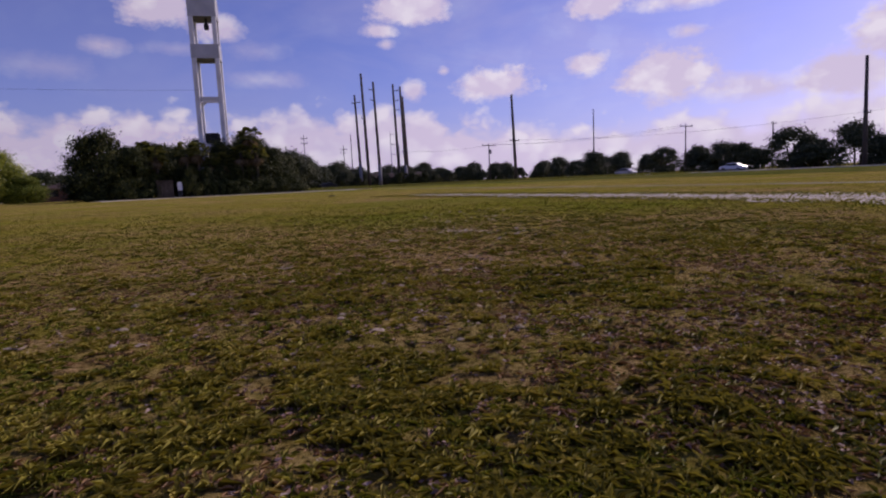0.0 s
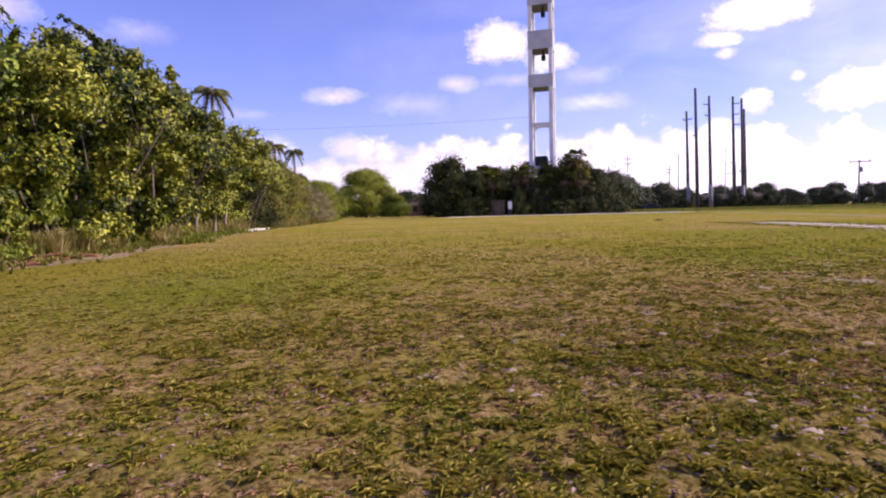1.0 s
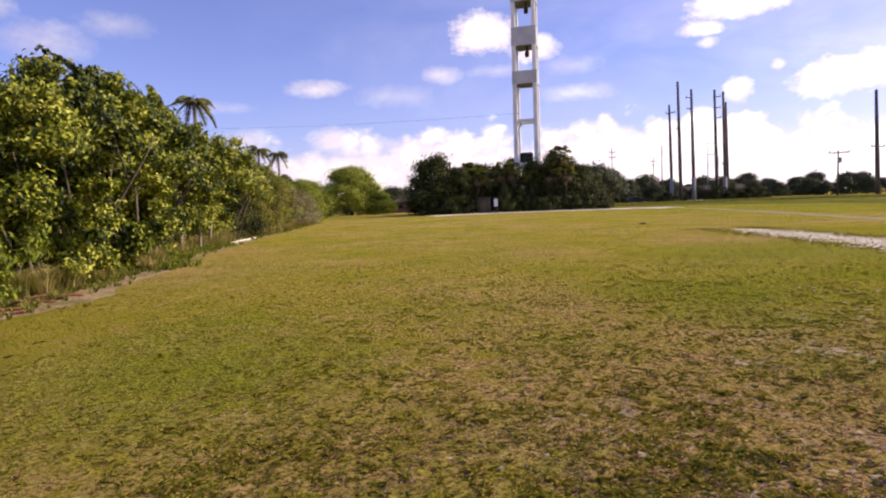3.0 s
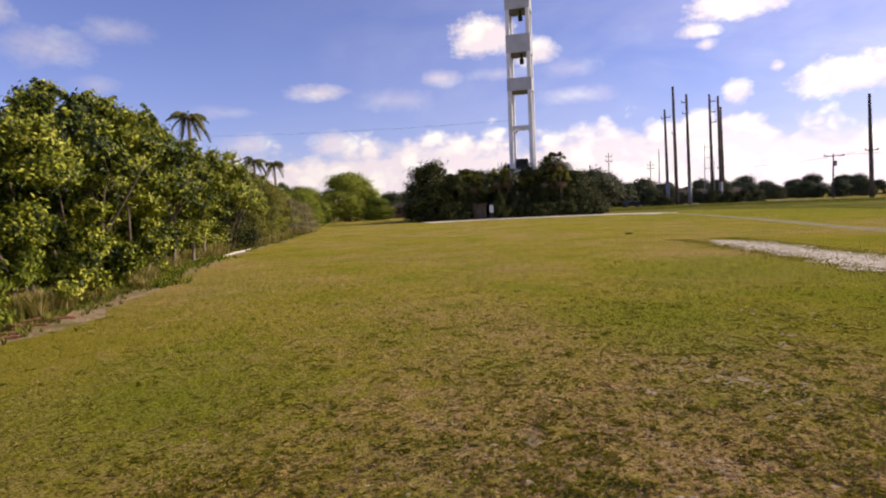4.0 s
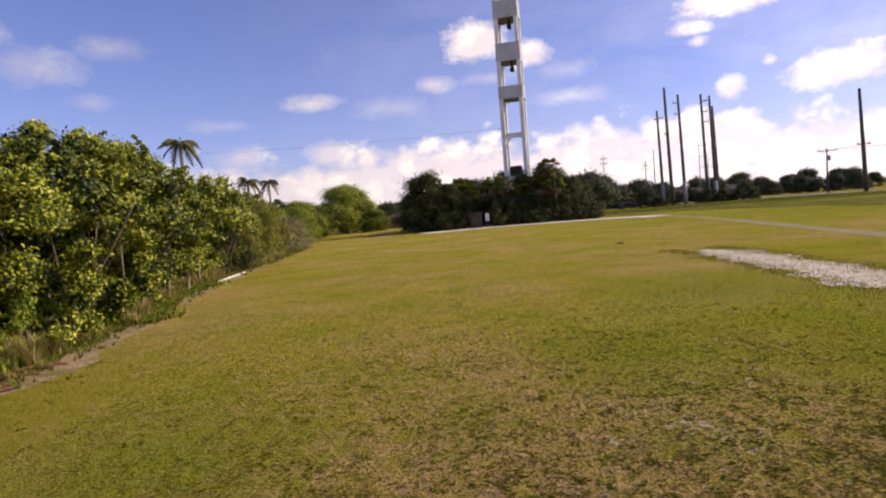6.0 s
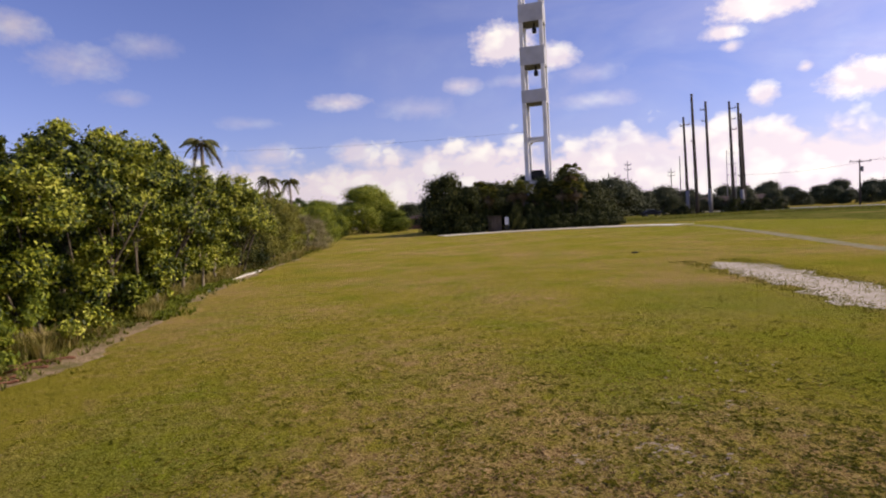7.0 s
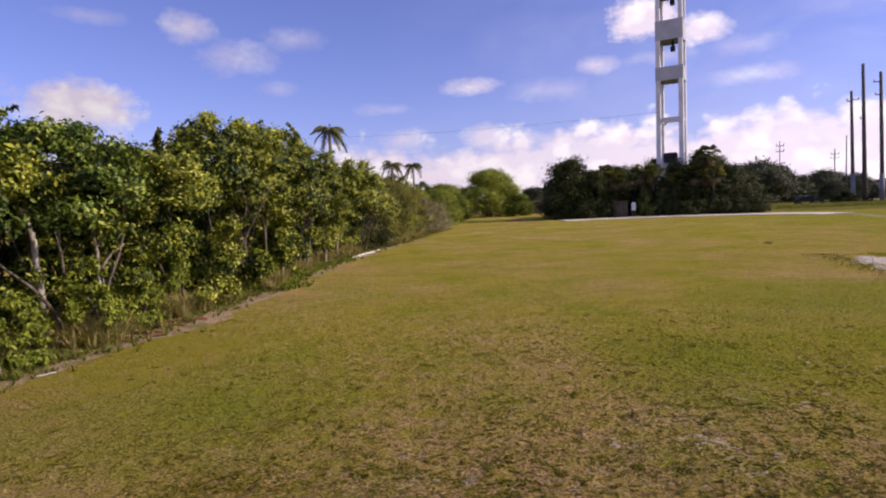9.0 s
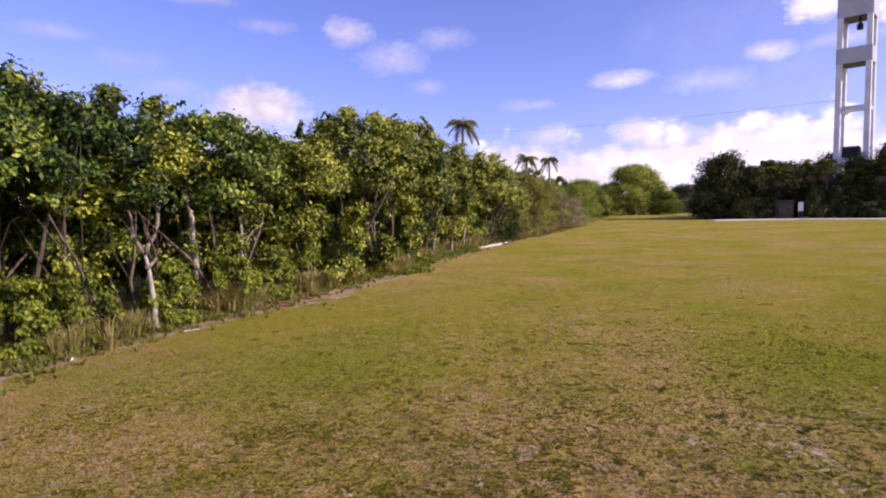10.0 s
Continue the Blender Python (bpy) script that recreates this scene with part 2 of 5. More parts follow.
def ground_material():
    m, n, l, b = material("mown_turf", 0.95)
    b.inputs["Specular IOR Level"].default_value = 0.0
    fine = noise_of(n, l, 30.0, 7, 0.74)
    mid = noise_of(n, l, 3.1, 5, 0.62)
    big = noise_of(n, l, 0.16, 4, 0.55)
    wide = noise_of(n, l, 0.42, 4, 0.55)
    g = ramp(n, [(0.34, (0.092, 0.073, 0.015)), (0.50, (0.275, 0.242, 0.035)), (0.66, (0.44, 0.37, 0.070))])
    l.new(fine, g.inputs[0])
    dry = ramp(n, [(0.37, (0.060, 0.036, 0.018)), (0.49, (0.35, 0.236, 0.094)), (0.62, (0.60, 0.43, 0.205))])
    l.new(fine, dry.inputs[0])
    add = n.new("ShaderNodeMath")
    add.operation = "ADD"
    l.new(mid, add.inputs[0])
    l.new(big, add.inputs[1])
    mr = n.new("ShaderNodeMapRange")
    mr.inputs[1].default_value, mr.inputs[2].default_value = 0.92, 1.22
    tc = n.new("ShaderNodeTexCoord")
    away = n.new("ShaderNodeVectorMath")
    away.operation = "DISTANCE"
    away.inputs[1].default_value = (1.4, 1.6, 0)
    l.new(tc.outputs["Object"], away.inputs[0])
    trod = n.new("ShaderNodeMapRange")
    trod.inputs[1].default_value, trod.inputs[2].default_value = 2.2, 7.5
    trod.inputs[3].default_value, trod.inputs[4].default_value = 0.17, 0.0
    l.new(away.outputs["Value"], trod.inputs[0])
    more = n.new("ShaderNodeMath")
    more.operation = "ADD"
    l.new(add.outputs[0], more.inputs[0])
    l.new(trod.outputs[0], more.inputs[1])
    l.new(more.outputs[0], mr.inputs[0])
    c = mixed(n, l, mr.outputs[0], g.outputs[0], dry.outputs[0])
    lush = ramp(n, [(0.36, (1.10, 1.05, 1.06)), (0.50, (1.0, 1.0, 0.9)), (0.66, (0.80, 0.95, 0.62))])
    l.new(wide, lush.inputs[0])
    c = mixed(n, l, 1.0, c, lush.outputs[0], "MULTIPLY")
    # greener patches
    for cx, cy, r0, r1 in ((3.7, 9.6, 0.5, 2.6), (7.5, 8.0, 0.5, 3.0), (-3.5, 6.0, 0.5, 2.8), (8.0, 15.0, 1.0, 5.0), (36, 58, 4.0, 30.0)):
        near = n.new("ShaderNodeVectorMath")
        near.operation = "DISTANCE"
        near.inputs[1].default_value = (cx, cy, 0)
        l.new(tc.outputs["Object"], near.inputs[0])
        wet = n.new("ShaderNodeMapRange")
        wet.inputs[1].default_value, wet.inputs[2].default_value = r0, r1
        wet.inputs[3].default_value, wet.inputs[4].default_value = 1.2, 0.0
        l.new(near.outputs["Value"], wet.inputs[0])
        amt = n.new("ShaderNodeMath")
        amt.operation, amt.use_clamp = "MULTIPLY", True
        l.new(wet.outputs[0], amt.inputs[0])
        l.new(mid, amt.inputs[1])
        c = mixed(n, l, amt.outputs[0], c, mixed(n, l, 1.0, g.outputs[0], (0.66, 0.88, 0.5), "MULTIPLY"))
    # bare sandy scuffs
    bare = n.new("ShaderNodeMapRange")
    bare.inputs[1].default_value, bare.inputs[2].default_value = 1.26, 1.42
    l.new(more.outputs[0], bare.inputs[0])
    c = mixed(n, l, bare.outputs[0], c, (0.42, 0.35, 0.26))
    l.new(c, b.inputs["Base Color"])
    h = n.new("ShaderNodeMath")
    h.operation = "MULTIPLY_ADD"
    h.inputs[1].default_value = 0.6
    l.new(mid, h.inputs[0])
    l.new(fine, h.inputs[2])
    bumped(n, l, b, h.outputs[0], 1.0, 0.06)
    return m


TURF = ground_material()
BLADES = leaf_material("grass_blades", [(0.05, (0.075, 0.10, 0.009)), (0.35, (0.20, 0.215, 0.020)), (0.65, (0.365, 0.325, 0.045)), (0.95, (0.55, 0.43, 0.15))], 0.22, 0.7)
WEEDS = leaf_material("trodden_weeds", [(0.0, (0.04, 0.045, 0.007)), (0.3, (0.235, 0.20, 0.026)), (0.55, (0.36, 0.31, 0.048)), (0.78, (0.50, 0.38, 0.11)), (0.95, (0.60, 0.43, 0.18))], 0.22, 0.6)
BROADLEAF = leaf_material("broadleaf_weed_leaves", [(0.05, (0.06, 0.068, 0.008)), (0.5, (0.15, 0.155, 0.016)), (0.95, (0.30, 0.27, 0.045))], 0.2, 0.5, 0.9, 0.16)
LEAF_LIME = leaf_material("lime_leaves", [(0.05, (0.035, 0.055, 0.008)), (0.4, (0.16, 0.20, 0.023)), (0.75, (0.36, 0.38, 0.048)), (1.0, (0.54, 0.51, 0.12))], 0.15, 0.45)
STRAW = leaf_material("dead_straw", [(0.05, (0.14, 0.07, 0.035)), (0.45, (0.42, 0.25, 0.12)), (0.95, (0.64, 0.45, 0.26))], 0.1, 0.7)
FLECKS = leaf_material("dead_leaf_flecks", [(0.05, (0.035, 0.02, 0.016)), (0.4, (0.27, 0.155, 0.11)), (0.7, (0.46, 0.31, 0.24)), (0.95, (0.66, 0.55, 0.48))], 0.05, 0.6)
TALL_GRASS = leaf_material("tall_dry_grass", [(0.05, (0.10, 0.115, 0.02)), (0.4, (0.25, 0.225, 0.06)), (0.85, (0.50, 0.40, 0.18))], 0.25, 0.7)
LEAF_FAR = leaf_material("distant_leaves", [(0.05, (0.022, 0.03, 0.014)), (0.5, (0.06, 0.074, 0.033)), (0.95, (0.14, 0.14, 0.07))], 0.08, 0.5)
MEADOW = leaf_material("rough_meadow", [(0.05, (0.09, 0.11, 0.02)), (0.5, (0.20, 0.21, 0.04)), (0.9, (0.36, 0.32, 0.10))], 0.3, 0.7)
# near-black low stops put the shade of the hedge's gaps into scattered leaves
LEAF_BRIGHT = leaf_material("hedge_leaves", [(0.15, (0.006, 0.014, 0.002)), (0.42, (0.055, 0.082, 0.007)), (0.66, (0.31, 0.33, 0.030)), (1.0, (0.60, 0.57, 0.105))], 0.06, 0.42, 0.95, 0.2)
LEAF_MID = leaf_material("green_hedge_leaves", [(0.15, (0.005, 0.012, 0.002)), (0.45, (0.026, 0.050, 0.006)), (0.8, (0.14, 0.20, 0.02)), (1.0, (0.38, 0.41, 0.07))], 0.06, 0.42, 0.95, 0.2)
LEAF_DEEP = leaf_material("deep_green_leaves", [(0.05, (0.010, 0.018, 0.005)), (0.5, (0.032, 0.043, 0.010)), (0.95, (0.15, 0.145, 0.034))], 0.08, 0.5)
LEAF_GREY = leaf_material("grey_green_leaves", [(0.05, (0.09, 0.085, 0.04)), (0.5, (0.31, 0.27, 0.15)), (0.95, (0.55, 0.48, 0.34))], 0.25, 0.7)
LEAF_OLIVE = leaf_material("olive_feathery_leaves", [(0.05, (0.035, 0.042, 0.010)), (0.5, (0.19, 0.19, 0.038)), (0.95, (0.42, 0.37, 0.11))], 0.2, 0.6)
LEAF_FEATHER = leaf_material("feather_palm_leaflets", [(0.05, (0.07, 0.08, 0.03)), (0.5, (0.24, 0.25, 0.11)), (0.95, (0.48, 0.45, 0.26))], 0.35, 0.5)
LEAF_PALM = leaf_material("palm_fronds", [(0.05, (0.045, 0.06, 0.017)), (0.5, (0.15, 0.16, 0.045)), (0.95, (0.34, 0.30, 0.11))], 0.4, 0.45)
LEAF_DEAD = leaf_material("dead_fronds", [(0.05, (0.07, 0.05, 0.03)), (0.6, (0.19, 0.14, 0.08)), (0.95, (0.36, 0.28, 0.17))], 0.35, 0.8)
BARK = surface("pale_bark", [(0.3, (0.12, 0.09, 0.065)), (0.55, (0.30, 0.25, 0.19)), (0.75, (0.46, 0.40, 0.32))], 9, 0.9, bump=0.8, dist=0.02, stretch=(1, 1, 0.3))
BARK_WHITE = surface("sunbleached_bark", [(0.3, (0.24, 0.20, 0.16)), (0.55, (0.46, 0.41, 0.35)), (0.75, (0.62, 0.57, 0.50))], 9, 0.85, bump=0.6, dist=0.01, stretch=(1, 1, 0.3))
BARK_MID = surface("grey_brown_bark", [(0.3, (0.06, 0.048, 0.036)), (0.55, (0.15, 0.12, 0.09)), (0.75, (0.26, 0.22, 0.17))], 9, 0.9, bump=0.8, dist=0.02, stretch=(1, 1, 0.3))
BARK_DARK = surface("dark_bark", [(0.3, (0.04, 0.032, 0.025)), (0.6, (0.12, 0.095, 0.07)), (0.8, (0.2, 0.165, 0.13))], 8, 0.95, bump=0.8, dist=0.03, stretch=(1, 1, 0.3))
SAND = surface("pale_sand", [(0.34, (0.33, 0.27, 0.19)), (0.5, (0.55, 0.47, 0.37)), (0.66, (0.72, 0.64, 0.53))], 7, 0.95, bump=0.5, dist=0.03, stain=(0.40, 0.34, 0.23), stain_scale=1.7)
CONCRETE = surface("pale_concrete", [(0.3, (0.60, 0.57, 0.52)), (0.6, (0.76, 0.73, 0.68)), (0.8, (0.82, 0.79, 0.74))], 3, 0.85, bump=0.2, dist=0.01, stain=(0.42, 0.39, 0.33))
ASPHALT = surface("worn_asphalt", [(0.3, (0.045, 0.045, 0.048)), (0.6, (0.075, 0.075, 0.078)), (0.8, (0.11, 0.11, 0.11))], 6, 0.85, bump=0.3, dist=0.01)
WHITE_STEEL = surface("white_painted_steel", [(0.3, (0.72, 0.71, 0.72)), (0.6, (0.80, 0.79, 0.80)), (0.8, (0.84, 0.83, 0.84))], 0.8, 0.5, bump=0.05, stain=(0.64, 0.62, 0.61), stain_scale=0.35)
GREY_PANEL = surface("grey_painted_panel", [(0.3, (0.44, 0.44, 0.47)), (0.6, (0.52, 0.52, 0.55)), (0.8, (0.57, 0.57, 0.59))], 0.9, 0.55, bump=0.05, stain=(0.40, 0.40, 0.42), stain_scale=0.4)
BLACK_STEEL = surface("black_equipment", [(0.3, (0.012, 0.012, 0.014)), (0.7, (0.03, 0.03, 0.032))], 4, 0.5, bump=0.1)
POLE_WOOD = surface("weathered_pole_wood", [(0.3, (0.065, 0.052, 0.042)), (0.6, (0.125, 0.105, 0.09)), (0.8, (0.19, 0.165, 0.145))], 4, 0.9, bump=0.5, dist=0.02, stretch=(1, 1, 0.08))
POLE_GREY = surface("concrete_pole", [(0.3, (0.26, 0.25, 0.25)), (0.7, (0.38, 0.37, 0.36))], 3, 0.85, bump=0.2)
DARK_METAL = surface("dark_galvanised_metal", [(0.3, (0.10, 0.10, 0.11)), (0.7, (0.18, 0.18, 0.19))], 5, 0.55, 0.6, bump=0.1)
RUSTY_LOG = surface("reddish_rotten_wood", [(0.3, (0.13, 0.055, 0.03)), (0.55, (0.27, 0.125, 0.075)), (0.8, (0.40, 0.23, 0.15))], 7, 0.95, bump=0.8, dist=0.03, stretch=(0.3, 1, 1))
BLEACHED = surface("bleached_wood", [(0.3, (0.46, 0.42, 0.36)), (0.55, (0.66, 0.62, 0.56)), (0.8, (0.76, 0.73, 0.68))], 6, 0.9, bump=0.5, dist=0.01, stretch=(0.3, 1, 1))
ROOFING = surface("brown_roof_tiles", [(0.3, (0.05, 0.035, 0.03)), (0.7, (0.10, 0.065, 0.055))], 3, 0.9, bump=0.4, dist=0.02)
WHITE_PAINT = surface("white_paint", [(0.3, (0.70, 0.70, 0.71)), (0.7, (0.80, 0.80, 0.80))], 2, 0.4, bump=0.05)
CAR_WHITE = surface("white_car_paint", [(0.3, (0.74, 0.74, 0.75)), (0.7, (0.78, 0.78, 0.79))], 2, 0.2, bump=0.0)
CAR_DARK = surface("dark_car_paint", [(0.3, (0.03, 0.032, 0.036)), (0.7, (0.04, 0.042, 0.046))], 2, 0.2, bump=0.0)
CAR_SILVER = surface("silver_car_paint", [(0.3, (0.42, 0.42, 0.44)), (0.7, (0.48, 0.48, 0.49))], 2, 0.25, 0.5, bump=0.0)
GLASS_DARK = surface("tinted_car_glass", [(0.3, (0.02, 0.022, 0.025)), (0.7, (0.03, 0.032, 0.035))], 1, 0.05, bump=0.0)
RUBBER = surface("tyre_rubber", [(0.3, (0.02, 0.02, 0.02)), (0.7, (0.035, 0.035, 0.035))], 12, 0.85, bump=0.2)
DEBRIS = surface("dark_debris", [(0.3, (0.02, 0.018, 0.015)), (0.7, (0.05, 0.045, 0.035))], 9, 0.9, bump=0.5)


# ---- mesh helpers ----
def part(name, bm, mat, parent=None, label="", smooth=False):
    me = bpy.data.meshes.new(name)
    bm.to_mesh(me)
    bm.free()
    me.materials.append(mat)
    if smooth:
        me.polygons.foreach_set("use_smooth", [True] * len(me.polygons))
    ob = new(name, me)
    ob.parent = parent
    if label:
        ob["label"] = label
    return ob


def raw(name, verts, faces, mat, parent=None, label=""):
    """A mesh from arrays: verts (n, 3), faces (m, k)."""
    verts, faces = np.asarray(verts, dtype=np.float32), np.asarray(faces, dtype=np.int32)
    me = bpy.data.meshes.new(name)
    me.vertices.add(len(verts))
    me.vertices.foreach_set("co", verts.ravel())
    k = faces.shape[1]
    me.loops.add(faces.size)
    me.loops.foreach_set("vertex_index", faces.ravel())
    me.polygons.add(len(faces))
    me.polygons.foreach_set("loop_start", np.arange(0, faces.size, k, dtype=np.int32))
    me.update(calc_edges=True)
    me.materials.append(mat)
    ob = new(name, me)
    ob.parent = parent
    if label:
        ob["label"] = label
    return ob


def thing(name, at, label, category, group="", turn=0.0):
    e = new(name)
    e.empty_display_size = 0.2
    e.matrix_basis = pose(*at, 0, 0, turn)
    return tagged(e, label, category, group)


def box(bm, cx, cy, cz, sx, sy, sz, bevel=0.0, m=None):
    r = bmesh.ops.create_cube(bm, size=1.0)
    vs = r["verts"]
    bmesh.ops.scale(bm, vec=(sx, sy, sz), verts=vs)
    if bevel:
        es = list({e for v in vs for e in v.link_edges})
        vs = list({v for f in bmesh.ops.bevel(bm, geom=es, offset=bevel, segments=2, affect="EDGES")["faces"] for v in f.verts} | {v for v in vs if v.is_valid})
    bmesh.ops.translate(bm, vec=(cx, cy, cz), verts=vs)
    if m is not None:
        bmesh.ops.transform(bm, matrix=m, verts=vs)
    return vs


def tube(bm, pts, radii, sides=8, caps=True):
    """A tapered tube along points."""
    pts = [Vector(p) for p in pts]
    rings = []
    for i, p in enumerate(pts):
        d = (pts[min(i + 1, len(pts) - 1)] - pts[max(i - 1, 0)]).normalized()
        u = d.orthogonal().normalized() if abs(d.z) < 0.95 else Vector((1, 0, 0)).cross(d).normalized()
        v = d.cross(u)
        rings.append([bm.verts.new(p + (u * math.cos(a) + v * math.sin(a)) * radii[i]) for a in [2 * math.pi * k / sides for k in range(sides)]])
    for a, b in zip(rings, rings[1:]):
        for k in range(sides):
            bm.faces.new((a[k], a[(k + 1) % sides], b[(k + 1) % sides], b[k]))
    if caps:
        bm.faces.new(rings[0][::-1])
        bm.faces.new(rings[-1])


def leaf_cloud(name, centres, spread, count, size, rng, mat, parent, droop=0.25, slim=0.5, flat_z=0.40, outward=0.55):
    """Folded four-cornered leaves scattered round clump centres; a leaf lies roughly along the clump's outside."""
    centres = np.asarray(centres)
    weight = np.broadcast_to(np.asarray(spread, dtype=float), len(centres)) ** 2.2
    idx = rng.choice(len(centres), count, p=weight / weight.sum())
    off = rng.normal(0, 1, (count, 3))
    sp = np.asarray(spread)[idx][:, None] if np.ndim(spread) else spread
    pos = centres[idx] + off * sp * np.array([0.62, 0.62, flat_z])
    off /= np.linalg.norm(off, axis=1, keepdims=True)
    axis = pos * np.array([1, 1, 0])
    axis /= np.linalg.norm(axis, axis=1, keepdims=True) + 0.2
    nrm = off * 0.45 + axis * outward + rng.normal(0, 0.45, (count, 3)) + np.array([0, 0, 0.5])
    nrm /= np.linalg.norm(nrm, axis=1, keepdims=True)
    tan = rng.normal(0, 1, (count, 3)) + off * 0.6 - np.array([0, 0, droop])
    tan -= nrm * (tan * nrm).sum(1, keepdims=True)
    tan /= np.linalg.norm(tan, axis=1, keepdims=True)
    side = np.cross(nrm, tan)
    s = size * rng.uniform(0.6, 1.35, (count, 1))
    a = pos - tan * s * 0.5
    c = pos + tan * s * 0.5 - nrm * s * 0.12
    b = pos + side * s * slim * 0.5 + nrm * s * 0.08
    d = pos - side * s * slim * 0.5 + nrm * s * 0.08
    verts = np.stack([a, b, c, d], 1).reshape(-1, 3)
    f = np.arange(count)[:, None] * 4
    faces = np.concatenate([f + [0, 1, 2], f + [0, 2, 3]], 0)
    return raw(name, verts, faces, mat, parent)


def blade_field(name, xy, height, width, rng, mat, lean=0.5, parent=None, z=0.0, blades=4, simple=False):
    """Tufts of tapering blades rooted at the places xy."""
    n = len(xy) * blades
    root = np.repeat(np.asarray(xy), blades, axis=0)
    h = np.repeat(np.broadcast_to(height, len(xy)), blades) * rng.uniform(0.5, 1.25, n)
    w = np.repeat(np.broadcast_to(width, len(xy)), blades) * rng.uniform(0.6, 1.3, n)
    ang = rng.uniform(0, 2 * np.pi, n)
    out = np.stack([np.cos(ang), np.sin(ang)], 1)
    across = np.stack([-np.sin(ang), np.cos(ang)], 1)
    base = root + out * (h * 0.15)[:, None]
    ln = rng.uniform(0.1, 1.0, n) * lean
    mid = base + out * (h * ln * 0.4)[:, None]
    tip = base + out * (h * ln * 1.3)[:, None]
    zz = np.repeat(np.broadcast_to(z, len(xy)), blades).astype(float)
    def v(p, hz):
        return np.concatenate([p, hz[:, None]], 1)
    if simple:
        verts = np.stack([v(base, zz), v(mid + across * w[:, None] * 0.5, zz + h * 0.6), v(tip, zz + h * (1.0 - 0.5 * ln)), v(mid - across * w[:, None] * 0.5, zz + h * 0.6)], 1).reshape(-1, 3)
        f = np.arange(n)[:, None] * 4
        return raw(name, verts, np.concatenate([f + [0, 1, 2], f + [0, 2, 3]], 0), mat, parent)
    verts = np.stack([v(base - across * w[:, None] * 0.5, zz), v(base + across * w[:, None] * 0.5, zz),
                      v(mid + across * w[:, None] * 0.4, zz + h * 0.55), v(mid - across * w[:, None] * 0.4, zz + h * 0.55),
                      v(tip, zz + h * (1.0 - 0.35 * ln))], 1).reshape(-1, 3)
    f = np.arange(n)[:, None] * 5
    faces = np.concatenate([f + [0, 1, 2], f + [0, 2, 3], f + [3, 2, 4]], 0)
    return raw(name, verts, faces, mat, parent)


# ---- ground, sand track, footpath, road ----
def polyline(points, step):
    """Points every step metres along a smoothed line, with the direction there."""
    p = np.array(points, dtype=float)
    for _ in range(3):
        q = np.empty((2 * len(p) - 2, 2))
        q[0::2], q[1::2] = p[:-1] * 0.75 + p[1:] * 0.25, p[:-1] * 0.25 + p[1:] * 0.75
        p = np.concatenate([p[:1], q, p[-1:]])
    d = np.concatenate([[0], np.cumsum(np.linalg.norm(np.diff(p, axis=0), axis=1))])
    s = np.arange(0, d[-1], step)
    q = np.stack([np.interp(s, d, p[:, 0]), np.interp(s, d, p[:, 1])], 1)
    t = np.gradient(q, axis=0)
    return q, t / np.linalg.norm(t, axis=1, keepdims=True)


def strip(name, points, width, z, thick, step, mat, ragged=0.0, seed=0):
    rng = np.random.default_rng(seed)
    q, t = polyline(points, step)
    side = np.stack([t[:, 1], -t[:, 0]], 1)
    bm = bmesh.new()
    rows = []
    wl_, wr_ = np.broadcast_to(width, 2) if np.ndim(width) else (width / 2, width / 2)
    n = len(q)
    jl, jr = ((np.convolve(rng.normal(0, 1, n + 10), np.ones(11) / 4.0, "valid") + rng.normal(0, 0.22, n)) * ragged for _ in range(2))
    for i in range(n):
        f = 1.0 if not ragged else min(1.0, 0.15 + i * step / 2.6, 0.15 + (n - 1 - i) * step / 2.6)
        a, b = q[i] - side[i] * max(0.02, wl_ * f + jl[i]), q[i] + side[i] * max(0.02, wr_ * f + jr[i])
        if thick:
            rows.append([bm.verts.new((*a, z - thick)), bm.verts.new((*a, z)), bm.verts.new((*b, z)), bm.verts.new((*b, z - thick))])
        else:
            rows.append([bm.verts.new((*a, z)), bm.verts.new((*b, z))])
    for a, b in zip(rows, rows[1:]):
        for k in range(len(a) - 1):
            bm.faces.new((a[k], b[k], b[k + 1], a[k + 1]))
    bmesh.ops.recalc_face_normals(bm, faces=bm.faces)
    return tagged(part(name, bm, mat), kind="structure")


bm = bmesh.new()
bmesh.ops.create_grid(bm, x_segments=40, y_segments=40, size=2500)
ground = tagged(part("ground", bm, TURF), "patchy mown grass field with worn sandy scuffs", "ground", kind="structure")

sand = strip("sand_track", [(11.9, 25.6), (12.0, 22), (11.8, 19), (11.7, 16), (11.5, 12), (11.2, 8), (10.6, 4), (9, -3), (5, -12)], 2.4, 0.006, 0, 0.11, SAND, 0.24, 3)
tagged(sand, "pale bare sand track worn through the grass", "sand track")
FOOTPATH = [(-3.4, 74.6), (1.5, 76.6), (6.5, 77.8), (13, 77.4), (19.5, 75.8), (24.2, 72.6), (26.3, 68.0)]
DIRT_PATH = [(26.3, 68.6), (26.6, 64), (25.7, 56), (24.0, 46), (22.8, 39), (20.9, 30), (19.6, 20), (19, 8), (19, -8), (18, -30)]
PALE_PATH = surface("sunbleached_path", [(0.3, (0.72, 0.67, 0.57)), (0.6, (0.83, 0.78, 0.68)), (0.8, (0.87, 0.83, 0.74))], 3, 0.9, bump=0.2, dist=0.01, stain=(0.62, 0.56, 0.44))
path = tagged(strip("footpath", FOOTPATH, 3.2, 0.06, 0.10, 1.2, PALE_PATH), "pale concrete footpath curving through the grass", "footpath")
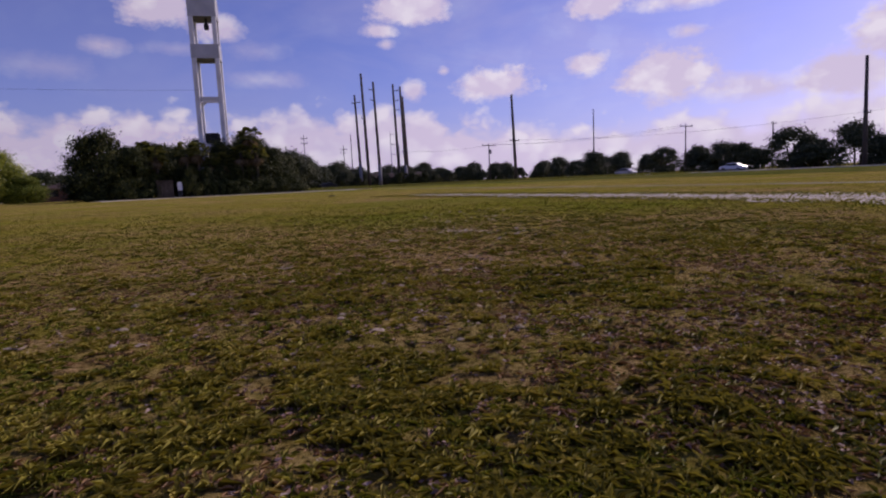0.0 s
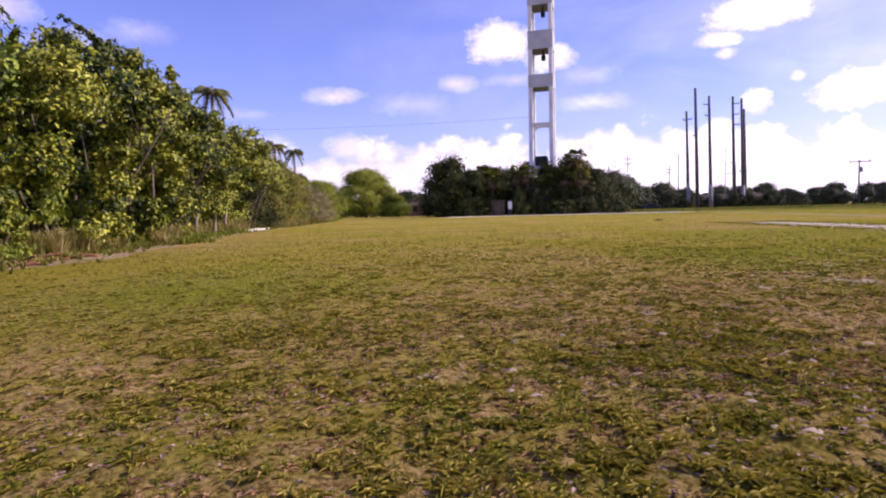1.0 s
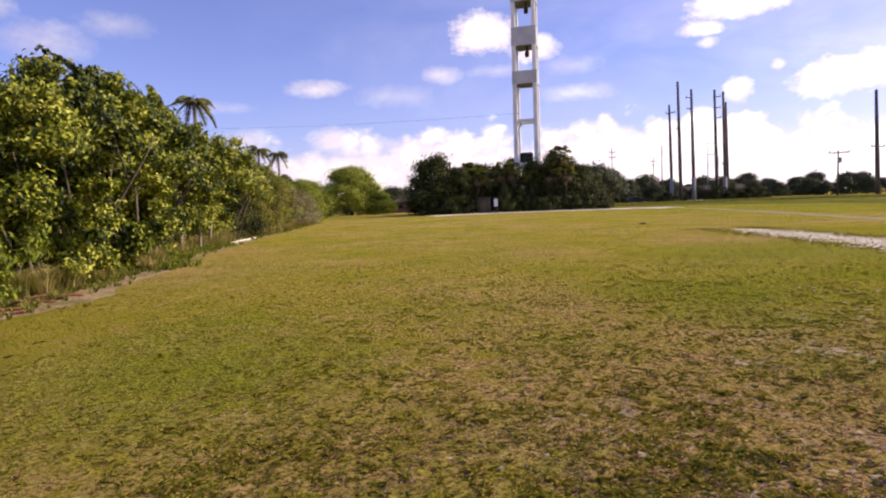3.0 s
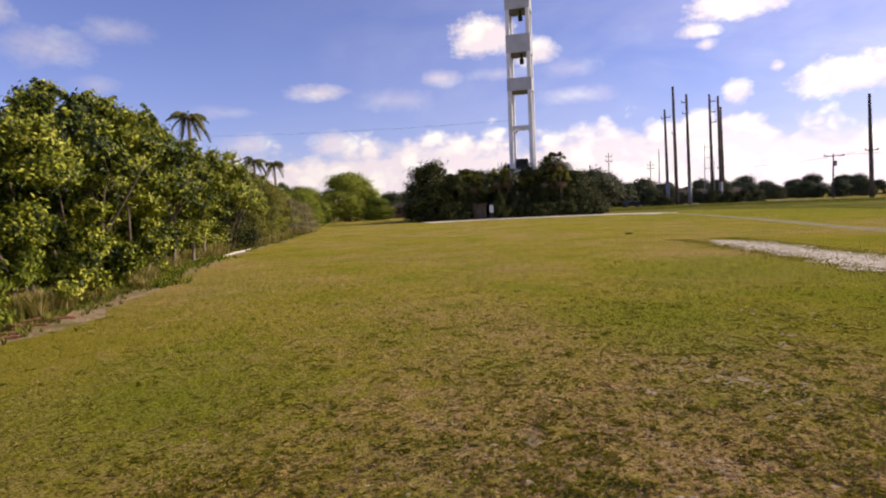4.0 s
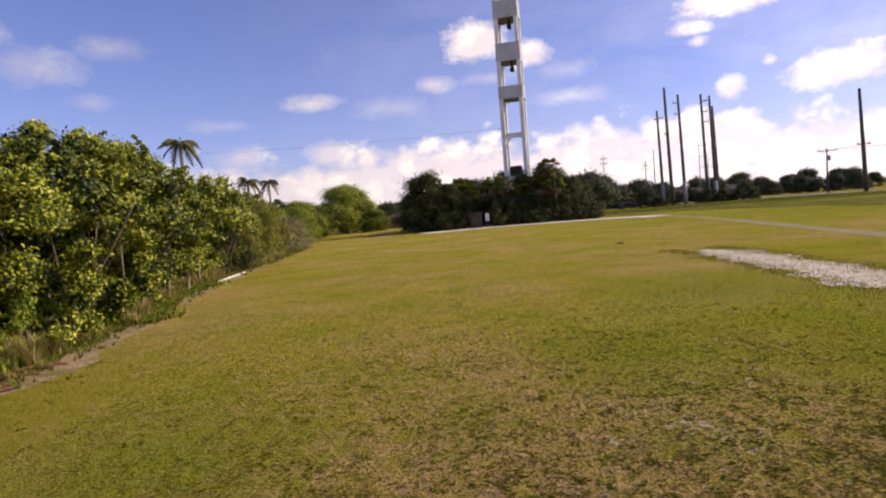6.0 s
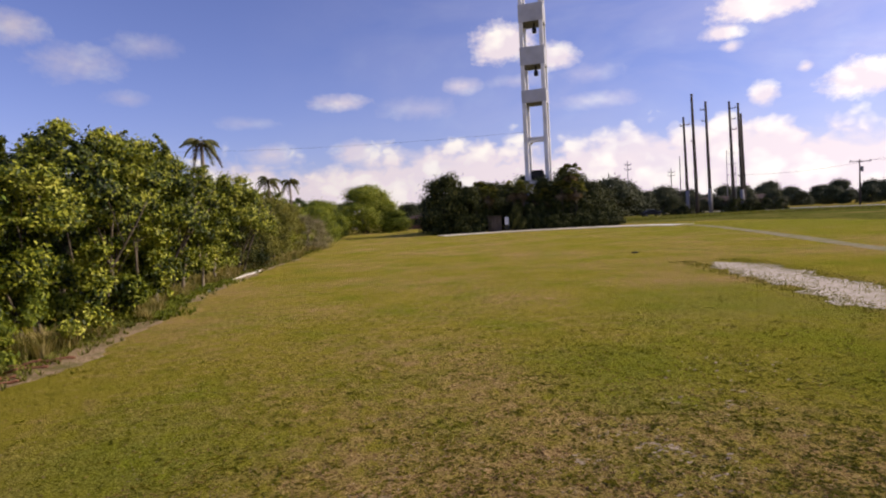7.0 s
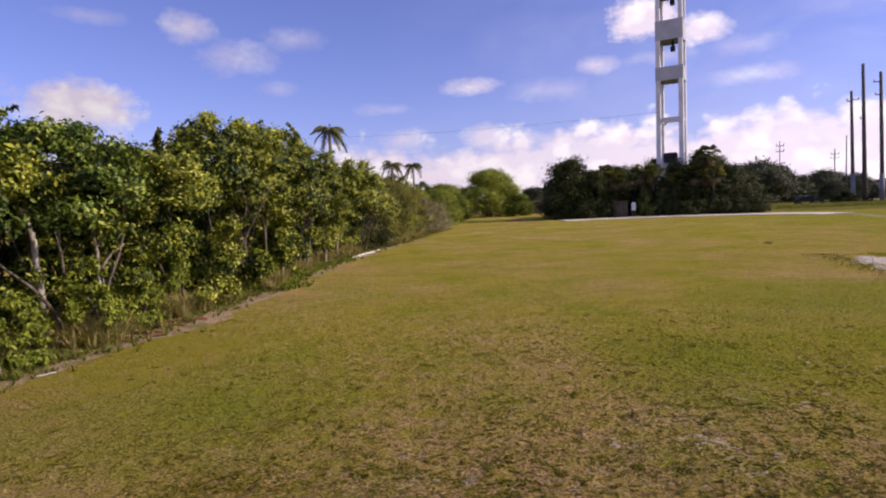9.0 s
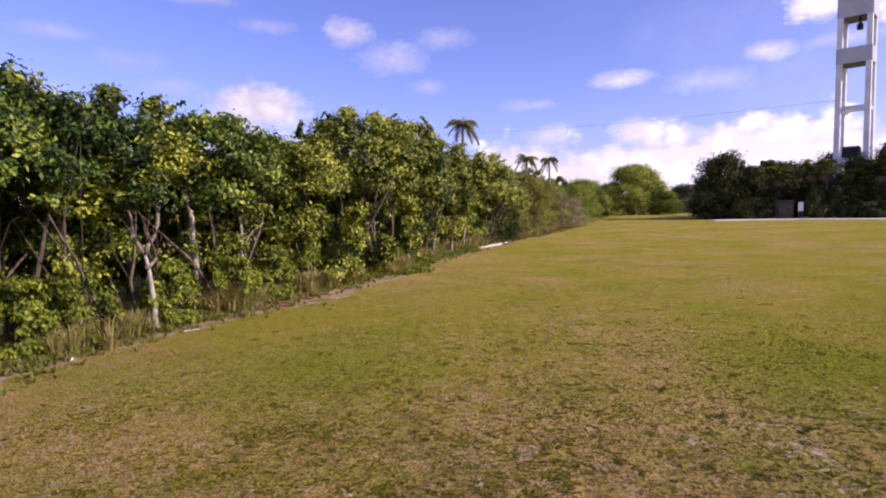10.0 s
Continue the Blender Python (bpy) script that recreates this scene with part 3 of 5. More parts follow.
DULL_SAND = surface("dull_sandy_earth", [(0.3, (0.18, 0.15, 0.07)), (0.5, (0.27, 0.23, 0.13)), (0.7, (0.36, 0.31, 0.21))], 4, 0.95, bump=0.6, dist=0.03, stain=(0.20, 0.18, 0.05), stain_scale=0.8)
tagged(strip("dirt_path", DIRT_PATH, 1.1, 0.007, 0, 0.8, DULL_SAND, 0.1, 6), "dull sandy dirt path across the grass", "dirt path")
ROAD = [(-90, 190), (-20, 178), (40, 162), (75, 132), (92, 98), (99, 62), (100, 30), (100, -30), (98, -120)]
road = tagged(strip("road", ROAD, 10.0, 0.03, 0, 3.0, ASPHALT), "worn grey asphalt road", "road")
KERB = [(x - 6.0 * (1 if y < 150 else 0.3), y - (6.5 if y > 120 else 2.0)) for x, y in ROAD]
kerb = tagged(strip("kerb", KERB, 1.6, 0.14, 0.2, 3.0, PALE_PATH), "pale concrete roadside kerb and pavement", "kerb")
for way in ([(58.5, 119.5), (63.0, 117.0)], [(67.0, 106.5), (72.0, 96.0), (78.0, 82.0), (81.0, 70.0)]):
    tagged(strip("pavement", way, 2.4, 0.16, 0.2, 1.5, PALE_PATH), "pale concrete pavement beside the rough sward", "pavement")


LITTER = surface("leaf_litter", [(0.3, (0.13, 0.085, 0.045)), (0.5, (0.36, 0.255, 0.145)), (0.72, (0.60, 0.46, 0.31))], 14, 0.95, bump=0.9, dist=0.04, stain=(0.14, 0.13, 0.03), stain_scale=1.4)
litter = strip("leaf_litter", [(-5.6, -14), (-8.0, 2), (-8.9, 6), (-8.9, 10), (-9.5, 15.5), (-11.1, 22), (-12.2, 27), (-13.2, 34), (-14.6, 47)], 2.6, 0.005, 0, 0.2, LITTER, 0.26, 9)
tagged(litter, "bare tan earth and dry leaf litter under the hedge", "leaf litter")

# ---- plants ----
def grow(rng, base, height, lean, segments=5, wobble=0.12):
    """The points of a wandering stem."""
    pts, p = [], np.array(base, dtype=float)
    d = np.array([lean[0], lean[1], 1.0])
    for i in range(segments + 1):
        pts.append(tuple(p))
        d = d + np.append(rng.normal(0, wobble, 2), 0)
        p = p + d / np.linalg.norm(d) * height / segments
    return pts


def bush_tree(name, label, category, seed, height, radius, leaves, leaf, mat, bark, stems=3, low=0.12, clumps=46, crown_bias=1.0, trunk_r=0.06, group="", shoots=5, hollow=0.35, tight=(0.13, 0.34)):
    """A many-stemmed small tree with an uneven crown of leaf clumps that comes down near the ground."""
    rng = np.random.default_rng(seed)
    tree = thing(name, (0, 0, 0), label, category, group)
    centres, spread = [], []
    for i in range(clumps):
        u = rng.uniform(0, 1)
        z = height * (low + (0.97 - low) * u ** 0.85)
        prof = math.sin(math.pi * min(0.97, 0.18 + 0.80 * (z / height) ** crown_bias)) ** 0.6
        a, r = rng.uniform(0, 2 * math.pi), radius * prof * rng.uniform(hollow, 1.0) ** 0.5
        centres.append((r * math.cos(a), r * math.sin(a), z))
        spread.append(radius * rng.uniform(*tight))
    for i in range(shoots):      # whippy shoots above the crown
        a, r = rng.uniform(0, 2 * math.pi), radius * rng.uniform(0, 0.75)
        lx, ly, up = rng.normal(0, 0.42), rng.normal(0, 0.42), rng.uniform(0.04, 0.11) * height
        way = [(r * math.cos(a) + lx * (k / 15) ** 2, r * math.sin(a) + ly * (k / 15) ** 2, height * 0.88 + up * k / 15) for k in range(16)]
        centres += way
        spread += [radius * (0.060 - 0.0022 * k) for k in range(16)]
        bm = bmesh.new()
        tube(bm, [way[0], way[7], way[15]], [0.012, 0.009, 0.004], 4)
        part("shoot", bm, bark, tree)
    for i in range(stems):
        bm = bmesh.new()
        a = 2 * math.pi * (i + rng.uniform(0, 0.6)) / stems
        off = 0.22 * radius * (i > 0)
        pts = grow(rng, (off * math.cos(a), off * math.sin(a), -0.05), height * rng.uniform(0.6, 0.85), (0.24 * math.cos(a) * (i > 0), 0.24 * math.sin(a) * (i > 0)), 6)
        rr = trunk_r * rng.uniform(0.75, 1.25)
        tube(bm, pts, [rr * (1.15 - 0.9 * k / 6) for k in range(7)], 7)
        part("trunk", bm, bark, tree, smooth=True)
        for j in range(3):
            k = int(rng.integers(2, 6))
            c = min((centres[int(q)] for q in rng.integers(0, len(centres), 9)), key=lambda q: (Vector(q) - Vector(pts[k])).length + 3 * max(0, pts[k][2] - q[2]))
            b = bmesh.new()
            m0 = np.array(pts[k])
            mid = (m0 + np.array(c)) / 2 + np.array([0, 0, 0.12 * height * rng.uniform(-0.2, 1)])
            tube(b, [tuple(m0), tuple(mid), c], [rr * 0.34, rr * 0.18, rr * 0.06], 5)
            part("limb", b, BARK_DARK if bark is BARK_MID else bark, tree, smooth=True)
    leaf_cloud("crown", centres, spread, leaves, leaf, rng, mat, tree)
    return tree


def frond(rng, length, rise, droop, leaflets, leaf_len, name, mat, parent, turn):
    """A feather frond: a curved rib with hanging leaflets."""
    verts, faces = [], []
    ca, sa = math.cos(turn), math.sin(turn)
    pts = []
    for i in range(9):
        s = i / 8
        pts.append(np.array([length * (s - 0.18 * s * s * droop), 0, rise * length * s - droop * length * 0.75 * s * s]))
    def put(p):
        verts.append((p[0] * ca - p[1] * sa, p[0] * sa + p[1] * ca, p[2]))
        return len(verts) - 1
    for a, b in zip(pts, pts[1:]):
        i0 = [put(a + np.array([0, w, 0])) for w in (-0.02, 0.02)] + [put(b + np.array([0, w, 0])) for w in (0.015, -0.015)]
        faces += [(i0[0], i0[1], i0[2]), (i0[0], i0[2], i0[3])]
    for i in range(leaflets):
        s = 0.12 + 0.88 * i / leaflets
        k = min(7, int(s * 8))
        p = pts[k] + (pts[k + 1] - pts[k]) * (s * 8 - k)
        ll = leaf_len * (0.45 + 0.9 * math.sin(math.pi * min(1, s * 0.9 + 0.1))) * rng.uniform(0.8, 1.15)
        for sgn in (-1, 1):
            tip = p + np.array([ll * 0.45, sgn * ll * 0.7, -ll * rng.uniform(0.35, 0.8)])
            i0 = [put(p + np.array([-0.03, 0, 0])), put(p + np.array([0.03, 0, 0.01])), put(tip)]
            faces.append(tuple(i0))
    ob = raw(name, verts, faces, mat, parent)
    return ob


def feather_palm(at, height, seed, size=1.0, fronds=15, group="feather palms behind the hedge"):
    rng = np.random.default_rng(seed)
    palm = thing("palm_tree", at, "tall slender palm with drooping feather fronds", "palm tree", group)
    bm = bmesh.new()
    tube(bm, [(0, 0, -0.1), (0.05, 0.02, height * 0.35), (0.02, 0.0, height * 0.7), (0, 0, height)], [0.17, 0.13, 0.11, 0.10], 9)
    part("trunk", bm, BARK, palm, smooth=True)
    for i in range(fronds):
        f = frond(rng, size * rng.uniform(1.5, 2.0), rng.uniform(0.1, 0.95) if i % 3 else rng.uniform(-0.6, 0.0), rng.uniform(0.75, 1.25), 44, 0.46 * size, "frond",
                  LEAF_FEATHER if i % 6 else LEAF_DEAD, palm, 2 * math.pi * i / fronds * 1.0 + rng.uniform(-0.2, 0.2))
        f.location = (0, 0, height)
    return palm


def fan_palm(at, height, seed, group="cabbage palms round the tower"):
    """A cabbage palm: stout trunk, globe of fan leaves, skirt of dead ones."""
    rng = np.random.default_rng(seed)
    palm = thing("palm_tree", at, "cabbage palm with dark fan leaves and brown dead skirt", "palm tree", group)
    bm = bmesh.new()
    tube(bm, [(0, 0, -0.1), (0.05, 0, height * 0.5), (0, 0.03, height)], [0.22, 0.19, 0.2], 9)
    part("trunk", bm, BARK_DARK, palm, smooth=True)
    for i in range(44):
        dead = i >= 32
        a = rng.uniform(0, 2 * math.pi)
        up = rng.uniform(-1.45, -0.7) if dead else rng.uniform(-0.3, 1.1)
        d = np.array([math.cos(a) * math.cos(up), math.sin(a) * math.cos(up), math.sin(up)])
        side = np.array([-math.sin(a), math.cos(a), 0])
        nn = np.cross(d, side)
        stalk, ray = rng.uniform(0.7, 1.1), rng.uniform(0.7, 0.95)
        o = d * stalk
        verts, faces = [(0, 0, 0), tuple(side * 0.03), tuple(o)], [(0, 1, 2)]
        for k in range(11):
            b = -1.25 + 2.5 * k / 10
            w = 0.11
            r1 = o + (d * math.cos(b - w) + side * math.sin(b - w)) * ray * 0.6 - nn * 0.05
            r2 = o + (d * math.cos(b + w) + side * math.sin(b + w)) * ray * 0.6 - nn * 0.05
            tip = o + (d * math.cos(b) + side * math.sin(b)) * ray - np.array([0, 0, 0.38 * ray])
            j = len(verts)
            verts += [tuple(o), tuple(r1), tuple(tip), tuple(r2)]
            faces += [(j, j + 1, j + 2), (j, j + 2, j + 3)]
        f = raw("frond", verts, faces, LEAF_DEAD if dead else LEAF_PALM, palm)
        f.location = (0, 0, height)
    return palm


# the hedge of small trees along the field's edge: one of each kind, then copies
HEDGE_GROUP = "small trees of the boundary hedge"
hedge_kinds = []
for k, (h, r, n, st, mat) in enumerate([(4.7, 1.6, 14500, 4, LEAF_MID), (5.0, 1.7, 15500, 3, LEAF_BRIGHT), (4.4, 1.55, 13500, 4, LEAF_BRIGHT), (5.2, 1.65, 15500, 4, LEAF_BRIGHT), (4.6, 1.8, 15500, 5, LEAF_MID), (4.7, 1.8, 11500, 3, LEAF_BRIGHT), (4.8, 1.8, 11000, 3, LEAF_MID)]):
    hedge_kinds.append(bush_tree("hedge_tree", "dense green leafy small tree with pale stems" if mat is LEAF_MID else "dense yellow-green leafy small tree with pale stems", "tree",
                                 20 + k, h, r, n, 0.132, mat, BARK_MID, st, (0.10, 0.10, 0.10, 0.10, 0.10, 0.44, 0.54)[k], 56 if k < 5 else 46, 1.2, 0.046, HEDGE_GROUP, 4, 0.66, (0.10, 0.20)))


def hedge_edge(y):
    return float(np.interp(y, [-14, 2, 3.5, 6.5, 10, 12.7, 15.6, 17.5, 20, 22.2, 27, 33, 41, 51, 56, 83], [-4.6, -7.1, -7.6, -8.3, -8.6, -9.1, -9.6, -9.4, -10.8, -11.2, -12.0, -12.6, -13.2, -14.6, -15.0, -18.5]))


rng = np.random.default_rng(5)
spots, y = [], -9.0
while y < 31.5:
    spots.append((hedge_edge(y) - rng.uniform(0.6, 1.9), y, 0))
    spots.append((hedge_edge(y + 0.8) - rng.uniform(2.7, 3.6), y + 0.8, 1))
    spots.append((hedge_edge(y + 0.3) - rng.uniform(5.0, 6.0), y + 0.3, 1))
    y += rng.uniform(1.5, 2.5)
used = set()
for i, (x, y, row) in enumerate(spots):
    k = int(rng.choice(5, p=[0.36, 0.1, 0.1, 0.08, 0.36] if y < 9 else [0.05, 0.32, 0.29, 0.29, 0.05]))
    if row == 0 and (3.0 < y < 10.5 or 18.5 < y < 28.5):
        k = 5 if y > 12 else 6
    s = rng.uniform(0.86, 1.08) * float(np.interp(y, [0, 5, 10, 16, 20, 24, 28, 31], [1.07, 1.07, 1.0, 1.04, 1.12, 1.24, 1.26, 1.10]))
    x -= (s - 1.0) * 1.2 if row == 0 else 0
    m = pose(x, y, 0, 0, 0, rng.uniform(0, 360)) @ Matrix.Diagonal((s, s, s, 1))
    if k not in used:
        used.add(k)
        hedge_kinds[k].matrix_basis = m
    else:
        copy_thing(hedge_kinds[k], m)

# low leafy shrubs that close the hedge's foot
foot = bush_tree("hedge_shrub", "low leafy green shrub at the hedge foot", "shrub", 46, 1.5, 0.85, 3800, 0.13, LEAF_LIME, BARK_MID, 3, 0.02, 34, 0.9, 0.02, "low shrubs at the hedge foot", 4, 0.4, (0.13, 0.26))
rng = np.random.default_rng(61)
yy = [-6.5, -4.4, -2.6, -0.8, 1.2, 2.6, 4.4, 5.3, 7.4, 9.2, 11.2, 12.4, 14.6, 17.4, 20.6, 23.5, 30.2]
for i, y in enumerate(yy):
    s = rng.uniform(0.7, 1.25)
    m = pose(hedge_edge(y) - rng.uniform(0.35, 1.0), y, 0, 0, 0, rng.uniform(0, 360)) @ Matrix.Diagonal((s, s, s * rng.uniform(0.8, 1.25), 1))
    if i == 0:
        foot.matrix_basis = m
    else:
        copy_thing(foot, m)

# further along: dark shrubs in place of a shaded hollow, grey scrub, then rounder trees
dark = bush_tree("shrub", "dark green dense shrub standing in for a shaded hollow in the hedge", "shrub", 41, 4.3, 1.9, 14000, 0.14, LEAF_DEEP, BARK_DARK, 3, 0.03, 90, 0.7)
dark.matrix_basis = pose(-13.9, 33.4, 0) @ Matrix.Diagonal((1, 1, 0.72, 1))
copy_thing(dark, pose(-14.5, 36.2, 0, 0, 0, 80) @ Matrix.Diagonal((1.0, 1.0, 0.70, 1)))
olive = bush_tree("olive_shrub", "tall feathery olive-green shrub in the hedge", "shrub", 45, 5.0, 1.9, 16000, 0.12, LEAF_OLIVE, BARK_MID, 4, 0.04, 80, 0.75, 0.04, "feathery shrubs along the hedge", 12, 0.5, (0.10, 0.26))
olive.matrix_basis = pose(-15.0, 35.2, 0)
for x, y, s, a in [(-14.6, 39.2, 0.98, 50), (-15.1, 43.2, 1.0, 120), (-15.5, 47.6, 0.94, 200), (-16.3, 51.5, 0.9, 290)]:
    copy_thing(olive, pose(x, y, 0, 0, 0, a) @ Matrix.Diagonal((s, s, s, 1)))
scrub = bush_tree("scrub_bush", "grey half-bare twiggy scrub bush", "bush", 42, 4.0, 2.2, 11000, 0.11, LEAF_GREY, BARK, 6, 0.03, 70, 0.6, 0.04, "scrub bushes along the hedge", 10, 0.5, (0.10, 0.26))
scrub.matrix_basis = pose(-15.1, 53.0, 0) @ Matrix.Diagonal((0.95, 0.95, 0.9, 1))
copy_thing(scrub, pose(-15.6, 58.0, 0, 0, 0, 120) @ Matrix.Diagonal((0.85, 0.85, 0.85, 1)))
greens = bush_tree("green_bush", "bright green leafy bush along the hedge", "bush", 44, 4.6, 2.2, 15000, 0.15, LEAF_LIME, BARK_MID, 4, 0.03, 80, 0.6, 0.04, "green bushes along the hedge", 8, 0.5, (0.10, 0.25))
greens.matrix_basis = pose(-17.4, 55.5, 0)
for x, y, s in [(-16.8, 48.0, 1.0), (-18.6, 60.5, 1.05), (-17.3, 64.5, 0.9), (-18.4, 70.0, 1.0), (-19.6, 77.0, 1.05), (-20.6, 85.0, 0.9)]:
    copy_thing(greens, pose(x, y, 0, 0, 0, 37 * y) @ Matrix.Diagonal((s, s, s, 1)))
for i, (x, y, s) in enumerate([(-15.8, 38, 0.98), (-17.4, 43, 0.95), (-18.6, 49, 1.0), (-19.4, 56, 1.05), (-20.3, 63, 1.05), (-21.5, 70, 1.1), (-16.3, 34.5, 1.05)]):
    copy_thing(hedge_kinds[i % 5], pose(x, y, 0, 0, 0, 60 * i) @ Matrix.Diagonal((s, s, s, 1)))
for x, y, s in [(-13.3, 32.6, 1.14), (-14.0, 35.2, 1.08)]:        # leafy crowns over the dark hollow
    copy_thing(hedge_kinds[5], pose(x, y, 0, 0, 0, 70 * y) @ Matrix.Diagonal((s, s, s, 1)))
round_tree = bush_tree("round_tree", "broad round-headed bright green tree", "tree", 43, 7.8, 4.6, 52000, 0.24, LEAF_LIME, BARK, 3, 0.03, 170, 0.62, 0.12, "round trees at the hedge's end", shoots=0, hollow=0.04, tight=(0.10, 0.27))
round_tree.matrix_basis = pose(-19.8, 111, 0) @ Matrix.Diagonal((1.42, 1.42, 1.14, 1))
copy_thing(round_tree, pose(-14.2, 109, 0, 0, 0, 70) @ Matrix.Diagonal((0.5, 0.5, 0.46, 1)))
copy_thing(round_tree, pose(-24.0, 90, 0, 0, 0, 170) @ Matrix.Diagonal((0.7, 0.7, 0.66, 1)))

feather_palm((-14.4, 31.9, 0), 7.75, 51, 0.72)
feather_palm((-16.1, 47.0, 0), 6.6, 52, 0.7)
feather_palm((-17.2, 56.0, 0), 7.1, 53, 0.7)

# ---- the clump of trees round the tower ----
CLUMP_GROUP = "dark evergreen bushes round the tower"
clump_kinds = [bush_tree("evergreen_bush", "dense dark evergreen bush clipped round", "bush", 60 + k, h, r, 20000, 0.26, LEAF_DEEP, BARK_DARK, 3, 0.01, 110, 0.6, 0.09, CLUMP_GROUP, shoots=7, hollow=0.3, tight=(0.10, 0.30))
               for k, (h, r) in enumerate([(7.2, 3.4), (6.4, 3.2), (7.0, 3.0)])]
clump = [(-3.0, 83.0, 1.14), (0.6, 81.8, 1), (3.5, 86.0, 1.05), (12.2, 84.2, 0.86), (15.4, 84.2, 1.05), (18.3, 84.8, 0.92), (20.6, 86.0, 0.66), (6.7, 92.5, 1.1), (10.5, 94.0, 1.2), (-4.1, 85.5, 0.7), (-1.4, 90.0, 0.95), (0.5, 96.0, 1), (15.8, 86.6, 0.98), (7.9, 94.0, 0.85), (10.9, 93.2, 0.82), (13.3, 93.5, 0.6)]
for i, (x, y, s) in enumerate(clump):
    m = pose(x, y, 0, 0, 0, 77 * i) @ Matrix.Diagonal((s, s, s, 1))
    if i < 3:
        clump_kinds[i].matrix_basis = m
    else:
        copy_thing(clump_kinds[i % 3], m)
low_hedge = bush_tree("low_bush", "low clipped dark bush beside the footpath", "bush", 66, 1.9, 1.6, 7000, 0.2, LEAF_DEEP, BARK_DARK, 3, 0.02, 40, 0.5, 0.04, "low bushes by the footpath")
low_hedge.matrix_basis = pose(15.4, 80.6, 0)
for x, y in [(12.4, 80.4), (13.9, 80.5), (16.9, 80.8), (18.4, 81.0), (19.9, 81.3), (20.9, 81.5), (1.4, 79.8), (-0.6, 79.5), (-3.4, 80.2)]:
    copy_thing(low_hedge, pose(x, y, 0, 0, 0, x * 40))
for x, y in [(7.3, 80.3), (9.0, 80.4), (10.6, 80.6)]:
    copy_thing(low_hedge, pose(x, y, 0, 0, 0, x * 40) @ Matrix.Diagonal((0.8, 0.8, 1.8, 1)))
for i, (x, y, h) in enumerate([(3.4, 81.9, 5.4), (7.0, 81.4, 5.9), (8.3, 81.0, 5.9), (11.8, 82.6, 4.6), (15.2, 82.0, 7.9), (13.9, 82.0, 5.6), (2.2, 84.5, 6.2), (9.9, 82.4, 4.5), (15.8, 81.6, 5.6)]):
    fan_palm((x, y, 0), h, 70 + i)


# ---- the tower ----
def build_tower(at, turn):
    tower = thing("tower", at, "tall white four-legged steel tower with grey equipment panels", "tower", turn=turn)
    half_low, half_top, high = 1.54, 1.48, 38.0
    def half(z):
        return half_low + (half_top - half_low) * min(1, z / 30.0)
    for sx in (-1, 1):
        for sy in (-1, 1):
            bm = bmesh.new()
            w0, w1 = 0.34, 0.28
            lo = [bm.verts.new((sx * half(0) + dx * w0, sy * half(0) + dy * w0, -0.2)) for dx, dy in ((-1, -1), (1, -1), (1, 1), (-1, 1))]
            hi = [bm.verts.new((sx * half(high) + dx * w1, sy * half(high) + dy * w1, high)) for dx, dy in ((-1, -1), (1, -1), (1, 1), (-1, 1))]
            for k in range(4):
                bm.faces.new((lo[k], lo[(k + 1) % 4], hi[(k + 1) % 4], hi[k]))
            bm.faces.new(hi)
            bmesh.ops.bevel(bm, geom=[e for e in bm.edges], offset=0.05, segments=1, affect="EDGES")
            part("leg", bm, WHITE_STEEL, tower)
    def ring(z, depth, thick):
        h = half(z)
        for a in range(4):
            bm = bmesh.new()
            box(bm, 0, -h, z, 2 * h, thick, depth, 0.02)
            for s in (-1, 1):       # haunches that round the corner below the beam
                v = [bm.verts.new((s * (h - 0.28), -h + d, z - depth / 2 - k)) for d in (-thick / 2, thick / 2) for k in (-0.02, 0.45)]
                u = [bm.verts.new((s * (h - 0.85), -h + d, z - depth / 2 + 0.02)) for d in (-thick / 2, thick / 2)]
                for f in ((v[0], v[1], u[0]), (v[2], u[1], v[3]), (v[1], v[3], u[1], u[0])):
                    bm.faces.new(f)
            bmesh.ops.recalc_face_normals(bm, faces=bm.faces)
            bmesh.ops.rotate(bm, cent=(0, 0, 0), matrix=Matrix.Rotation(a * math.pi / 2, 3, "Z"), verts=bm.verts)
            part("beam", bm, WHITE_STEEL, tower)
    ring(13.6, 0.42, 0.3)
    ring(6.9, 0.5, 0.3)
    def panel_box(z0, z1):
        h = half((z0 + z1) / 2) + 0.31
        for a in range(4):
            bm = bmesh.new()
            box(bm, 0, -h, (z0 + z1) / 2, 2 * h, 0.09, z1 - z0, 0.02)
            bmesh.ops.rotate(bm, cent=(0, 0, 0), matrix=Matrix.Rotation(a * math.pi / 2, 3, "Z"), verts=bm.verts)
            part("panel", bm, GREY_PANEL, tower, "grey flat equipment panel")
        bm = bmesh.new()
        box(bm, 0, 0, z0 + 0.1, 2 * h - 0.12, 2 * h - 0.12, 0.12, 0.01)
        part("platform", bm, DARK_METAL, tower, "dark platform under the panels")
    panel_box(19.0, 20.9)
    panel_box(24.6, 27.3)
    panel_box(31.0, 33.6)
    for z in (24.6, 31.0):
        bm = bmesh.new()
        tube(bm, [(0.35, -0.5, z + 0.1), (0.35, -0.5, z - 0.75)], [0.16, 0.16], 10)
        box(bm, 0.35, -0.5, z - 1.1, 0.62, 0.62, 0.75, 0.06)
        part("antenna", bm, BLACK_STEEL, tower, "black antenna hanging under the platform")
    bm = bmesh.new()
    box(bm, 0, 0, 7.3, 3.0, 2.7, 0.12, 0.02)
    part("platform", bm, CONCRETE, tower)
    bm = bmesh.new()
    box(bm, -0.1, -0.6, 8.1, 1.9, 1.2, 1.45, 0.15)
